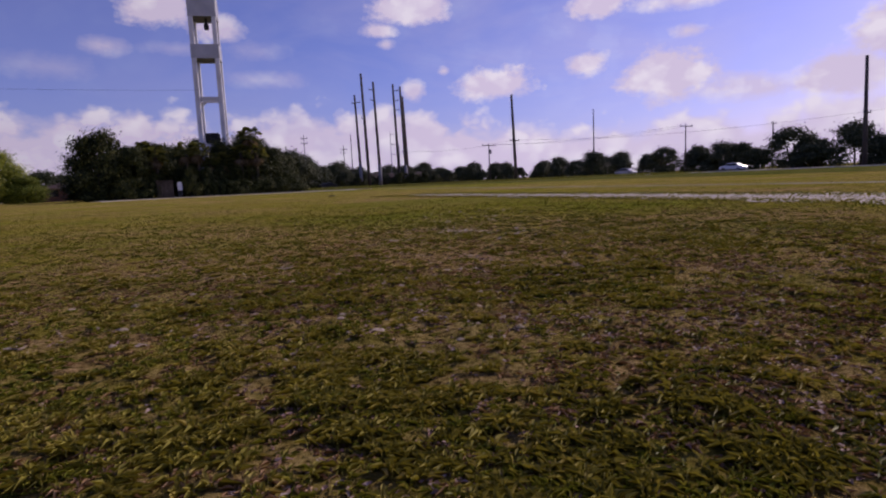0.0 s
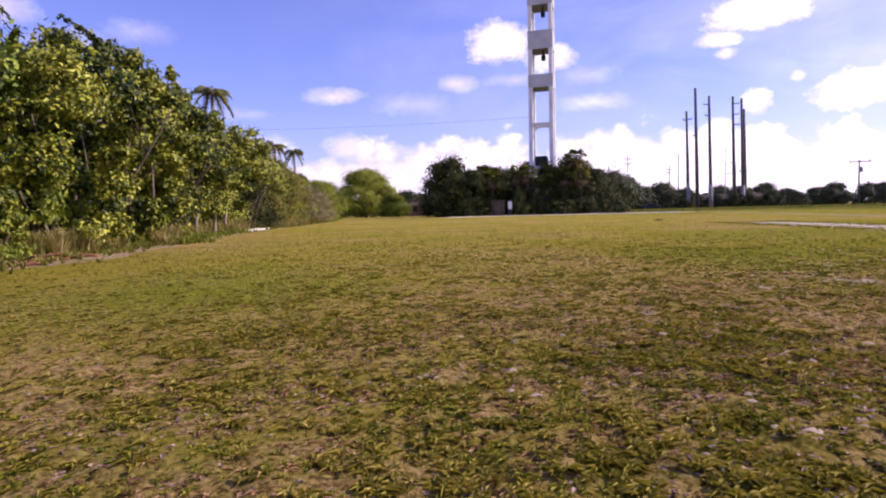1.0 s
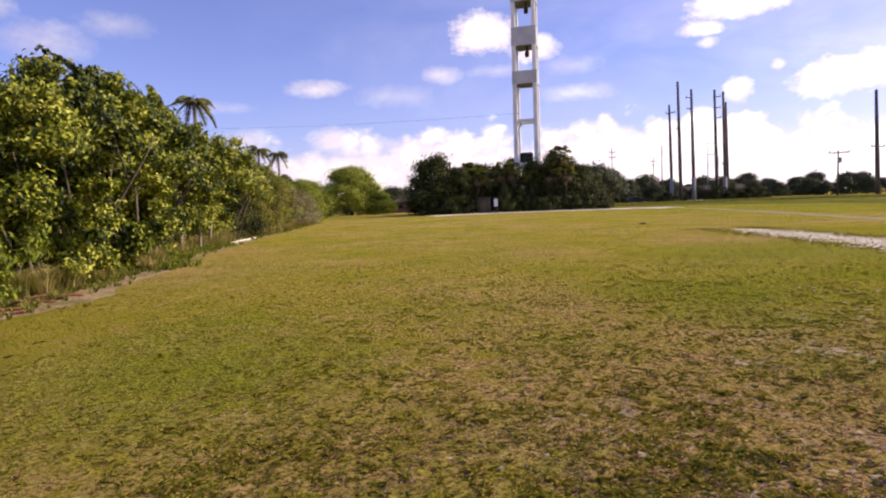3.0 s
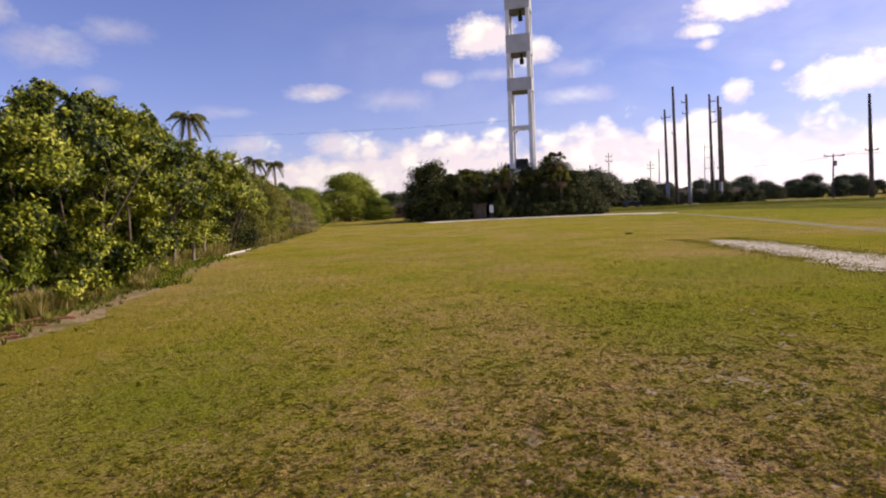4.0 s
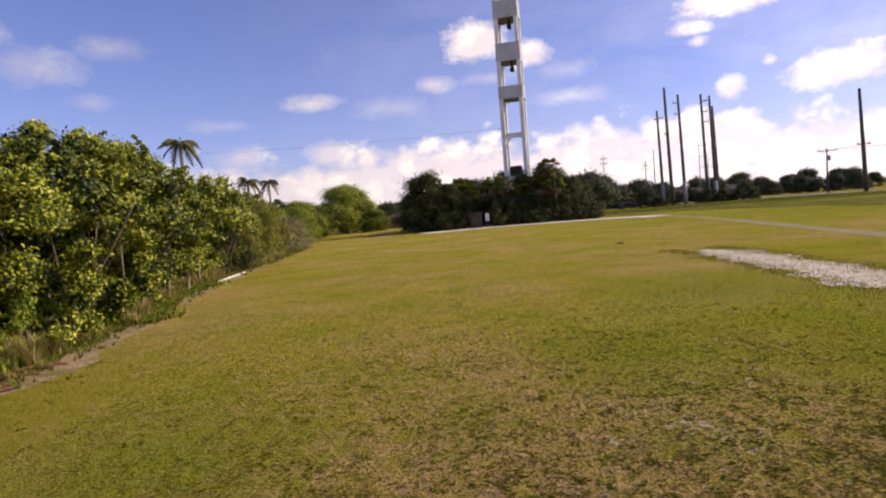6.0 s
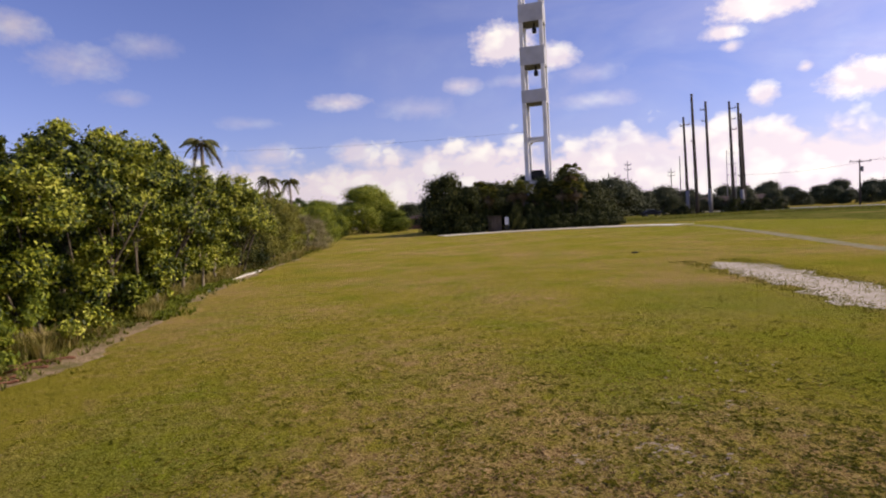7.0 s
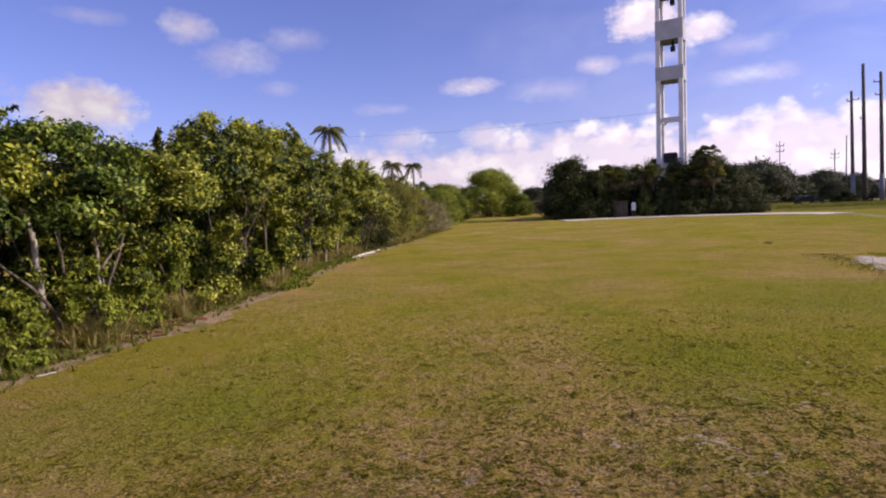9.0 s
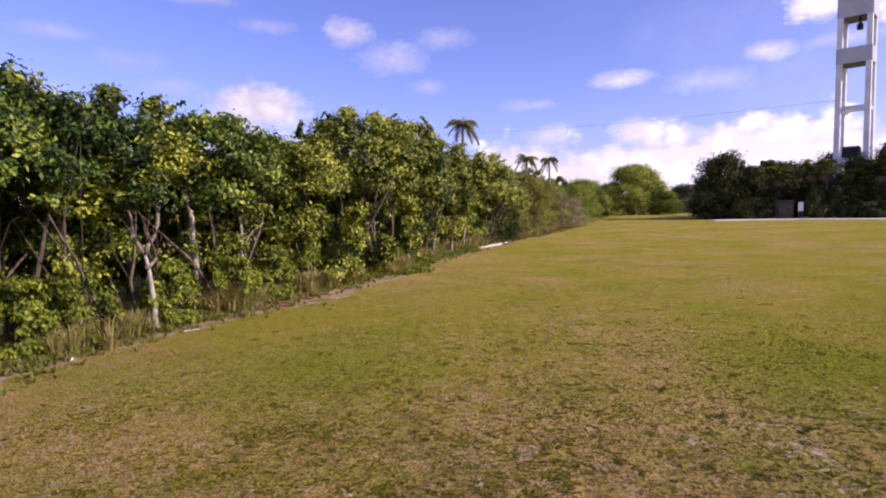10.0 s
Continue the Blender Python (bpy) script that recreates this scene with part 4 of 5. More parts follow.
    for k in range(4):
        tube(bm, [(-0.9 + 0.5 * k, -1.25, 7.4), (-0.9 + 0.5 * k, -1.25, 8.9)], [0.04, 0.04], 6)
    part("equipment_box", bm, BLACK_STEEL, tower, "black equipment cabinet on the lower platform")
    return tower


tower = build_tower((11.55, 88.5, 0), -14)


SHED_WALL = surface("dark_shed_boards", [(0.3, (0.05, 0.04, 0.032)), (0.6, (0.10, 0.08, 0.062)), (0.8, (0.15, 0.12, 0.095))], 3, 0.9, bump=0.3)


def build_shed(at, turn):
    shed = thing("utility_shed", at, "small faded utility shed with pale roof edge", "shed", turn=turn)
    bm = bmesh.new()
    box(bm, 0, 0, 1.05, 1.9, 1.6, 2.1, 0.03)
    part("wall", bm, SHED_WALL, shed)
    bm = bmesh.new()
    box(bm, 0, 0, 2.17, 2.3, 2.1, 0.13, 0.03)
    part("roof", bm, SHED_WALL, shed)
    bm = bmesh.new()
    box(bm, -0.1, -0.92, 0.95, 0.85, 0.06, 1.85, 0.02)
    d = part("door", bm, BARK_DARK, shed, "brown shed door")
    bm = bmesh.new()
    box(bm, 0.22, -0.98, 0.95, 0.05, 0.06, 0.14, 0.01)
    part("handle", bm, DARK_METAL, d)
    return shed


build_shed((4.1, 80.6, 0), -3)
panel = thing("electric_cabinet", (5.75, 79.9, 0), "white electric cabinet on a short post", "cabinet")
bm = bmesh.new()
box(bm, 0, 0, 1.45, 0.55, 0.35, 1.1, 0.07)
part("body", bm, WHITE_PAINT, panel)
bm = bmesh.new()
box(bm, 0, -0.19, 1.45, 0.43, 0.03, 0.92, 0.01)
part("door", bm, WHITE_PAINT, panel)
for s in (-1, 1):
    bm = bmesh.new()
    box(bm, 0.17 * s, 0, 0.44, 0.1, 0.1, 0.92, 0.01)
    part("post", bm, DARK_METAL, panel)


# ---- poles and wires ----
SLEEVE = surface("pale_grey_sleeve", [(0.3, (0.19, 0.18, 0.19)), (0.7, (0.27, 0.26, 0.27))], 2, 0.6, bump=0.1)


def utility_pole(at, height, arms, label, mat=POLE_WOOD, r=0.24, group="tall transmission poles", lean=0.0, turn=0.0, can=False, sleeve=0.0):
    """arms: (height, length, side) of crossarms; side 0 is centred."""
    p = thing("utility_pole", at, label, "utility pole", group, turn)
    bm = bmesh.new()
    tube(bm, [(0, 0, -0.3), (lean * 0.5, 0, height * 0.5), (lean, 0, height)], [r, r * 0.82, r * 0.6], 10)
    part("post", bm, mat, p, smooth=True)
    for z, ln, side in arms:
        bm = bmesh.new()
        x0 = lean * z / height
        box(bm, x0 + side * ln / 2, -0.2, z, ln, 0.14, 0.16, 0.02)
        a = part("crossarm", bm, mat, p)
        ends = (-0.45, 0.45) if side == 0 else (side * 0.9 - 0.0,)
        for e in ends:
            bm = bmesh.new()
            xe = x0 + (e * ln if side == 0 else side * ln * 0.92)
            for k in range(3):
                bmesh.ops.create_cone(bm, cap_ends=True, segments=8, radius1=0.1, radius2=0.07, depth=0.11, matrix=Matrix.Translation((xe, -0.2, z + 0.15 + 0.12 * k)))
            part("insulator", bm, GREY_PANEL, a)
    if sleeve:
        bm = bmesh.new()
        tube(bm, [(0, 0, -0.3), (lean * sleeve / height, 0, sleeve)], [r * 1.12, r * 1.08], 12)
        part("base_sleeve", bm, SLEEVE, p, "pale grey metal sleeve round the foot", smooth=True)
    if can:
        bm = bmesh.new()
        tube(bm, [(0.42, -0.1, height - 2.6), (0.42, -0.1, height - 1.5)], [0.26, 0.26], 12)
        part("transformer", bm, POLE_GREY, p, "grey can transformer")
    return p


TALL = "tall weathered dark wooden transmission pole"
utility_pole((45.0, 118.0, 0), 19.8, [(18.2, 1.1, 1), (18.0, 0.8, -1)], TALL, r=0.33, lean=-0.5, sleeve=5.0)
utility_pole((46.75, 117.8, 0), 24.3, [(14.8, 0.7, -1)], TALL, r=0.38, lean=-0.6)
utility_pole((49.0, 116.8, 0), 22.5, [(20.8, 1.2, -1), (18.6, 1.0, -1)], TALL, r=0.36, lean=-0.55, sleeve=5.0)
utility_pole((52.8, 115.0, 0), 21.9, [(20.5, 1.1, 1), (18.4, 1.0, 1), (16.4, 1.1, 1)], TALL, r=0.34, lean=-0.55)
utility_pole((54.25, 114.5, 0), 21.4, [(7.2, 1.4, 0)], TALL, r=0.34, lean=-0.55, sleeve=4.5)
utility_pole((54.95, 114.9, 0), 19.4, [], TALL, r=0.30, lean=-0.55)
utility_pole((74.8, 101.8, 0), 18.4, [(8.6, 2.4, 0)], TALL, r=0.40, lean=-0.7, can=False)
utility_pole((101.5, 46.5, 0), 16.8, [(8.2, 2.4, 0)], TALL, r=0.36, lean=-0.6)
SHORT = "short wooden power pole with crossarm"
utility_pole((61.8, 169.0, 0), 16.0, [], TALL, r=0.18, group="distant power poles")
utility_pole((58.2, 166.0, 0), 12.6, [(11.3, 2.0, 0), (10.3, 2.0, 0)], SHORT, r=0.18, group="distant power poles")
utility_pole((72.5, 163.0, 0), 16.5, [(15.5, 2.4, 1), (12.5, 2.4, 1), (9.5, 2.4, 1)], SHORT, POLE_GREY, r=0.14, group="distant power poles")
utility_pole((125.0, 130.0, 0), 20.0, [], TALL, r=0.24, group="distant power poles")
utility_pole((82.5, 123.7, 0), 9.6, [(9.1, 4.4, 0)], "wooden power pole with wide crossarm and transformer", r=0.2, group="roadside power poles", can=True)
utility_pole((118.5, 92.5, 0), 11.6, [(11.0, 4.4, 0)], "wooden power pole with wide crossarm", r=0.2, group="roadside power poles")
utility_pole((133.0, 80.0, 0), 11.0, [(10.4, 2.0, 0)], "wooden power pole with short crossarm", r=0.2, group="roadside power poles")
utility_pole((39.0, 140.0, 0), 13.4, [(12.4, 1.6, 0), (11.2, 1.6, 0)], "slender grey pole beyond the trees", POLE_GREY, r=0.15, group="distant power poles")
utility_pole((60.0, 130.0, 0), 10.0, [], "slender grey street pole", POLE_GREY, r=0.1, group="distant power poles")


def wire(a, b, sag, r=0.018):
    bm = bmesh.new()
    a, b = Vector(a), Vector(b)
    pts = [a.lerp(b, i / 16) - Vector((0, 0, sag * 4 * (i / 16) * (1 - i / 16))) for i in range(17)]
    tube(bm, pts, [r] * 17, 5)
    return tagged(part("power_line", bm, BLACK_STEEL), "thin sagging black power line", "power line", "power lines")


wire((74.0, 101.6, 8.8), (54.0, 114.3, 7.4), 0.8)
wire((75.0, 101.6, 8.8), (101.0, 43.8, 8.4), 1.2)
wire((80.5, 123.5, 9.3), (116.4, 92.3, 11.2), 1.0)
wire((84.5, 123.5, 9.3), (120.4, 92.3, 11.2), 1.0)
wire((-78.0, 128.0, 21.5), (10.2, 86.6, 14.6), 1.0, 0.014)

# ---- rough strip by the poles, distance ----
ROUGH = surface("rough_green_sward", [(0.3, (0.045, 0.058, 0.011)), (0.5, (0.105, 0.118, 0.021)), (0.7, (0.19, 0.185, 0.042))], 1.3, 0.95, bump=0.8, dist=0.1, stain=(0.23, 0.19, 0.06), stain_scale=0.12)
ROUGH.node_tree.nodes["Principled BSDF"].inputs["Specular IOR Level"].default_value = 0.0
tagged(strip("rough_sward", [(26, 114), (46, 107), (61, 93), (69, 70), (71, 45), (69, 20), (64, -30)], 58.0, 0.012, 0, 0.8, ROUGH, 0.5, 14), "unmown greener sward between path and road", "sward")
rng = np.random.default_rng(11)
n = 9000
t = rng.uniform(0, 1, n)
qx, _ = polyline([(22, 98), (38, 104), (55, 108), (70, 96), (84, 70)], 0.5)
i = (t * (len(qx) - 1)).astype(int)
tagged(blade_field("rough_grass", qx[i] + rng.normal(0, 3.2, (n, 2)), 0.4, 0.07, rng, MEADOW, 0.6, blades=5), "unmown rough grass below the poles", "grass", kind="stuff")
small = bush_tree("low_shrub", "low green shrub at the foot of the poles", "shrub", 80, 2.6, 1.5, 3000, 0.2, LEAF_DEEP, BARK_DARK, 3, 0.02, 36, 0.6, 0.05, "low shrubs by the poles")
small.matrix_basis = pose(54.2, 112.5, 0)
for x, y, s in [(52.6, 113.2, 1.1), (56.0, 113.5, 0.9), (42.8, 116.4, 0.8), (44.6, 115.6, 0.5), (46.0, 114.0, 0.4), (50.2, 113.6, 0.5), (57.2, 112, 1.0), (59.8, 111, 0.8), (44.0, 117.0, 0.75), (40.5, 118, 0.6), (42.0, 117.2, 0.55), (51.8, 114.6, 0.7)]:
    copy_thing(small, pose(x, y, 0, 0, 0, 50 * x) @ Matrix.Diagonal((s, s, s, 1)))

FAR_GROUP = "distant roadside trees"
far_kinds = [bush_tree("far_tree", "dark distant roadside tree", "tree", 90 + k, h, r, 8000, 0.5, LEAF_FAR, BARK_DARK, 2, 0.03, 64, 0.7, 0.2, FAR_GROUP, shoots=0, hollow=0.2, tight=(0.10, 0.32)) for k, (h, r) in enumerate([(7.2, 5.0), (6.4, 4.5), (8.2, 5.6)])]
far = []
rng = np.random.default_rng(17)
for x in np.arange(-60, 118, 5.0):
    y = 212 - 0.0006 * (x - 40) ** 2 - max(0, x - 60) * 0.55
    far.append((x + rng.uniform(-2, 2), y + rng.uniform(-6, 10), rng.uniform(0.75, 1.1)))
for y in np.arange(150, -60, -4.6):
    far.append((122 + rng.uniform(-2, 5) - 0.0 * y, y + rng.uniform(-2, 2), rng.uniform(0.8, 1.05) * (0.92 if y < 95 else 0.8)))
for x in np.arange(20, 118, 9.0):
    far.append((x + rng.uniform(-3, 3), 196 - 0.0006 * (x - 40) ** 2 - max(0, x - 60) * 0.75 + rng.uniform(-4, 4), rng.uniform(0.45, 0.7)))
for x in np.arange(34, 122, 3.4):
    far.append((x + rng.uniform(-1, 1), 203 - 0.0006 * (x - 40) ** 2 - max(0, x - 60) * 0.68 + rng.uniform(-3, 3), rng.uniform(0.52, 0.72)))
for k in range(15):
    far.append((66 + 3.6 * k + rng.uniform(-1, 1), 176 - 3.6 * k + rng.uniform(-3, 3), rng.uniform(0.42, 0.62)))
for k in range(14):
    far.append((30 + 3.6 * k + rng.uniform(-1, 1), 160 - 0.35 * k + rng.uniform(-2, 2), rng.uniform(0.28, 0.42)))
far += [(106, 118, 0.62), (102.5, 107, 0.7), (25, 128, 1.05), (29, 131, 1.1), (34, 136, 1.05), (39, 143, 1.15), (45, 149, 1.0), (51, 152, 0.8), (57, 150, 0.62), (63, 148, 0.6), (69, 146, 0.6), (75, 143, 0.6), (46, 146, 0.55), (52, 147, 0.5), (-15.0, 140, 0.85), (-8.2, 142, 0.8), (-2.5, 141, 0.85)]
for i, (x, y, s) in enumerate(far):
    m = pose(x, y, 0, 0, 0, 91 * i) @ Matrix.Diagonal((s, s, s, 1))
    if i < 3:
        far_kinds[i].matrix_basis = m
    else:
        copy_thing(far_kinds[i % 3], m)


def build_car(at, turn, paint, label):
    car = thing("car", at, label, "car", "cars on the road", turn)
    bm = bmesh.new()
    prof = [(-2.2, 0.35), (-2.25, 0.75), (-2.0, 0.95), (-1.5, 1.0), (-0.9, 1.42), (0.55, 1.45), (1.25, 0.98), (2.0, 0.85), (2.2, 0.6), (2.15, 0.35)]
    rows = []
    for yy, f in ((-0.88, 0.96), (-0.72, 1.0), (0.72, 1.0), (0.88, 0.96)):
        rows.append([bm.verts.new((x, yy * (0.85 if z > 1.1 else 1.0), z * f)) for x, z in prof])
    for a, b in zip(rows, rows[1:]):
        for k in range(len(prof)):
            bm.faces.new((a[k], a[(k + 1) % len(prof)], b[(k + 1) % len(prof)], b[k]))
    bm.faces.new(rows[0])
    bm.faces.new(rows[-1][::-1])
    bmesh.ops.recalc_face_normals(bm, faces=bm.faces)
    part("body", bm, paint, car, smooth=False)
    for s in (-1, 1):
        bm = bmesh.new()
        v = [bm.verts.new((x, s * 0.815, z)) for x, z in ((-1.25, 1.0), (-0.85, 1.32), (0.5, 1.34), (1.0, 1.0))]
        w = [bm.verts.new((p.co.x, s * 0.79, p.co.z)) for p in v]
        bm.faces.new(v)
        for k in range(4):
            bm.faces.new((v[k], v[(k + 1) % 4], w[(k + 1) % 4], w[k]))
        bmesh.ops.translate(bm, vec=(0, s * 0.06, 0), verts=bm.verts)
        part("side_window", bm, GLASS_DARK, car)
    bm = bmesh.new()
    box(bm, 0.92, 0, 1.2, 0.03, 1.25, 0.62, 0.01, Matrix.Translation((0.92, 0, 1.2)) @ Matrix.Rotation(radians(-56), 4, "Y") @ Matrix.Translation((-0.90, 0, -1.2)))
    part("windscreen", bm, GLASS_DARK, car)
    for x in (-1.4, 1.4):
        for s in (-1, 1):
            bm = bmesh.new()
            bmesh.ops.create_cone(bm, cap_ends=True, segments=18, radius1=0.33, radius2=0.33, depth=0.2, matrix=Matrix.Translation((x, s * 0.82, 0.33)) @ Matrix.Rotation(math.pi / 2, 4, "X"))
            wh = part("wheel", bm, RUBBER, car)
            bm = bmesh.new()
            bmesh.ops.create_cone(bm, cap_ends=True, segments=14, radius1=0.2, radius2=0.17, depth=0.22, matrix=Matrix.Translation((x, s * 0.82, 0.33)) @ Matrix.Rotation(math.pi / 2, 4, "X"))
            part("rim", bm, CAR_SILVER, wh)
    return car


build_car((93.5, 88.0, 0.03), 100, CAR_SILVER, "silver car on the asphalt road")
build_car((97.5, 66.0, 0.03), 96, CAR_WHITE, "white car on the asphalt road")
build_car((39.3, 124.0, 0.0), 8, CAR_DARK, "dark parked vehicle in front of the trees")
build_car((98.5, 26.0, 0.03), 90, CAR_DARK, "dark car on the asphalt road")


HOUSE_WALL = surface("dull_brown_wall", [(0.3, (0.10, 0.055, 0.042)), (0.6, (0.15, 0.082, 0.062)), (0.8, (0.19, 0.11, 0.085))], 2, 0.9, bump=0.2)


def build_house(at, turn, w, d, label):
    h = thing("house", at, label, "house", "houses beyond the field", turn)
    bm = bmesh.new()
    box(bm, 0, 0, 1.2, w, d, 2.4, 0.02)
    part("wall", bm, HOUSE_WALL, h)
    bm = bmesh.new()
    e = 0.6
    v = [bm.verts.new((x * (w / 2 + e), y * (d / 2 + e), 2.35)) for x, y in ((-1, -1), (1, -1), (1, 1), (-1, 1))]
    r = [bm.verts.new((x * (w / 2 - d / 2), 0, 3.7)) for x in (-1, 1)]
    for f in ((v[0], v[1], r[1], r[0]), (v[1], v[2], r[1]), (v[2], v[3], r[0], r[1]), (v[3], v[0], r[0]), v[::-1]):
        bm.faces.new(f)
    part("roof", bm, ROOFING, h)
    for x in (-0.3, 0.05, 0.33):
        bm = bmesh.new()
        box(bm, x * w, -d / 2 - 0.02, 1.5, 1.5, 0.08, 1.2, 0.01)
        part("window", bm, GLASS_DARK, h)
    return h


build_house((-9.5, 128, 0), 6, 9, 8, "low faded house with brown hipped roof behind trees")
build_house((50, 168, 0), -12, 26, 10, "long low building with brown roof beyond the poles")
build_house((72, 158, 0), -25, 24, 10, "long low building with brown roof beyond the poles")

# ---- things on the ground ----
def log(name, a, b, r, mat, label, category, seed, group=""):
    rng = np.random.default_rng(seed)
    a, b = np.array(a), np.array(b)
    pts = [tuple(a + (b - a) * k / 6 + rng.normal(0, r * 0.35, 3) * (0 < k < 6)) for k in range(7)]
    bm = bmesh.new()
    tube(bm, pts, [r * rng.uniform(0.8, 1.15) for _ in range(7)], 9)
    ob = part(name, bm, mat, smooth=True)
    return tagged(ob, label, category, group)


log("fallen_log", (-11.35, 27.8, 0.055), (-11.85, 32.9, 0.055), 0.058, BLEACHED, "bleached pale fallen log beside the hedge", "log", 1)
rng = np.random.default_rng(31)
for k in range(12):
    px, py, a = -8.3 + rng.normal(0, 0.2), 9.2 + 0.22 * k + rng.normal(0, 0.1), rng.uniform(-0.7, 0.9)
    ln = rng.uniform(0.18, 0.42)
    log("rotten_branch", (px - ln * math.cos(a), py - ln * math.sin(a), 0.05), (px + ln * math.cos(a), py + ln * math.sin(a), 0.05 + 0.1 * (k % 3 == 0)), rng.uniform(0.018, 0.036), RUSTY_LOG,
        "reddish rotten branch lying at the hedge foot", "branch", 10 + k, "rotten branches at the hedge foot")
log("dead_stick", (-7.65, 6.75, 0.02), (-7.5, 7.05, 0.03), 0.011, BLEACHED, "bleached dead stick on the grass", "stick", 30)
bm = bmesh.new()
bmesh.ops.create_icosphere(bm, subdivisions=3, radius=0.5)
for v in bm.verts:
    v.co = Vector((v.co.x * 0.45, v.co.y * 0.32, max(-0.02, v.co.z * 0.14))) * (1 + 0.25 * noise.noise(v.co * 4))
debris = part("debris", bm, DEBRIS, smooth=True)
debris.location = (10.3, 32.6, 0.0)
tagged(debris, "small dark heap of debris on the grass", "debris")


# the bare pale stems that stand in the front of the hedge
ALONG = np.array([0.62, 0.78, 0])       # the way the hedge runs, as seen from the field


def bare_tree(at, seed, ways, r, label, crown=(), leaves=1400, bark=BARK_WHITE):
    """ways: stems as lists of (along the hedge, height); crown: (along, height, spread) of the leaf clumps above."""
    rng = np.random.default_rng(seed)
    t = thing("bare_stemmed_tree", at, label, "tree", "pale bare stems at the hedge front")
    for i, way in enumerate(ways):
        pts = []
        for (a0, z0), (a1, z1) in zip(way, way[1:]):
            pts += [ALONG * (a0 + (a1 - a0) * k / 3) + np.array([rng.normal(0, r * 0.25), rng.normal(0, r * 0.25), z0 + (z1 - z0) * k / 3]) for k in range(3)]
        pts.append(ALONG * way[-1][0] + np.array([0, 0, way[-1][1]]))
        n = len(pts) - 1
        r0 = r if i == 0 else r * 0.72
        bm = bmesh.new()
        tube(bm, [tuple(p) for p in pts], [r0 * (1.12 - 0.62 * k / n) * rng.uniform(0.92, 1.08) for k in range(n + 1)], 9)
        part("trunk" if i == 0 else "limb", bm, bark if i == 0 else BARK, t, smooth=True)
    if crown:
        c = [tuple(ALONG * (a + rng.normal(0, 0.2)) + np.array([rng.normal(-0.25, 0.3), rng.normal(0, 0.2), z + rng.normal(0, 0.18)])) for a, z, w in crown for _ in range(4)]
        leaf_cloud("crown", c, [w for a, z, w in crown for _ in range(4)], leaves, 0.145, rng, LEAF_BRIGHT, t)
    return t


bare_tree((-8.62, 6.85, 0), 201, [[(0, -0.05), (-0.06, 0.8), (-0.16, 1.62)], [(-0.16, 1.58), (-0.34, 2.0), (-0.42, 2.55)], [(-0.16, 1.60), (0.10, 2.2), (0.20, 2.8), (0.02, 3.5)], [(-0.13, 1.3), (0.06, 1.52)]],
          0.066, "forked pale bare trunk at the hedge front", [(-0.5, 3.1, 0.3), (0.1, 3.9, 0.4), (0.5, 3.4, 0.3)])
bare_tree((-9.5, 9.9, 0), 202, [[(0, -0.05), (0.02, 0.8), (0.05, 1.7), (0.0, 2.6)], [(0.12, -0.05), (0.13, 0.9), (0.08, 1.5)], [(0.06, 1.5), (0.3, 1.9), (0.62, 2.15)], [(0.03, 2.0), (0.2, 2.5)]],
          0.05, "slender pale paired trunk with leaves above", [(0.1, 1.5, 0.24), (-0.4, 1.35, 0.26), (0.5, 2.6, 0.3), (0.0, 3.1, 0.35)])
bare_tree((-10.0, 8.6, 0), 203, [[(0.2, -0.05), (0.22, 1.3), (0.2, 2.3), (0.02, 3.05), (-0.2, 3.4)]], 0.075, "leaning pale trunk at the hedge front", [(-0.1, 3.6, 0.4)])
bare_tree((-9.35, 5.7, 0), 204, [[(0.0, -0.05), (-0.04, 0.5), (-0.1, 1.2)]], 0.07, "short pale trunk among low leaves", [(0.0, 1.3, 0.3), (-0.4, 1.0, 0.25)], 900)
for k, (x, y, h) in enumerate([(-10.35, 19.6, 1.5), (-11.0, 22.8, 1.7), (-11.2, 24.9, 1.6), (-11.7, 27.2, 1.9)]):
    bare_tree((x - 0.3, y, 0), 210 + k, [[(0, -0.05), (0.05, h * 0.5), (0.0, h)], [(0.03, h * 0.4), (0.3, h)]], 0.075, "stout pale trunk below the hedge leaves", [(0.0, h - 0.2, 0.4), (0.5, h - 0.1, 0.35), (-0.4, h - 0.4, 0.3)], 1800, BARK)

# grasses at the hedge's foot
rng = np.random.default_rng(23)
n = 1500
yy = rng.uniform(-9, 62, n)
xx = np.array([hedge_edge(v) for v in yy]) + rng.normal(-0.30, 0.32, n)
clumped = np.array([noise.noise((x * 0.7, y * 0.7, 9)) for x, y in zip(xx, yy)])
ok = clumped > rng.normal(0.08, 0.1, n)
xx, yy, clumped = xx[ok], yy[ok], clumped[ok]
tagged(blade_field("tall_grass", np.stack([xx, yy], 1), 0.42 + 0.5 * np.clip(clumped, 0, 1), 0.022, rng, TALL_GRASS, 0.75, blades=40), "tall half-dry grass clumps along the hedge foot", "grass", kind="stuff")
n = 5000
yy = rng.uniform(-9, 62, n)
xx = np.array([hedge_edge(v) for v in yy]) + rng.normal(-0.1, 0.45, n)
tagged(blade_field("weeds", np.stack([xx, yy], 1), 0.16, 0.03, rng, MEADOW, 1.4, blades=7), "low green weeds along the hedge foot", "weeds", kind="stuff")

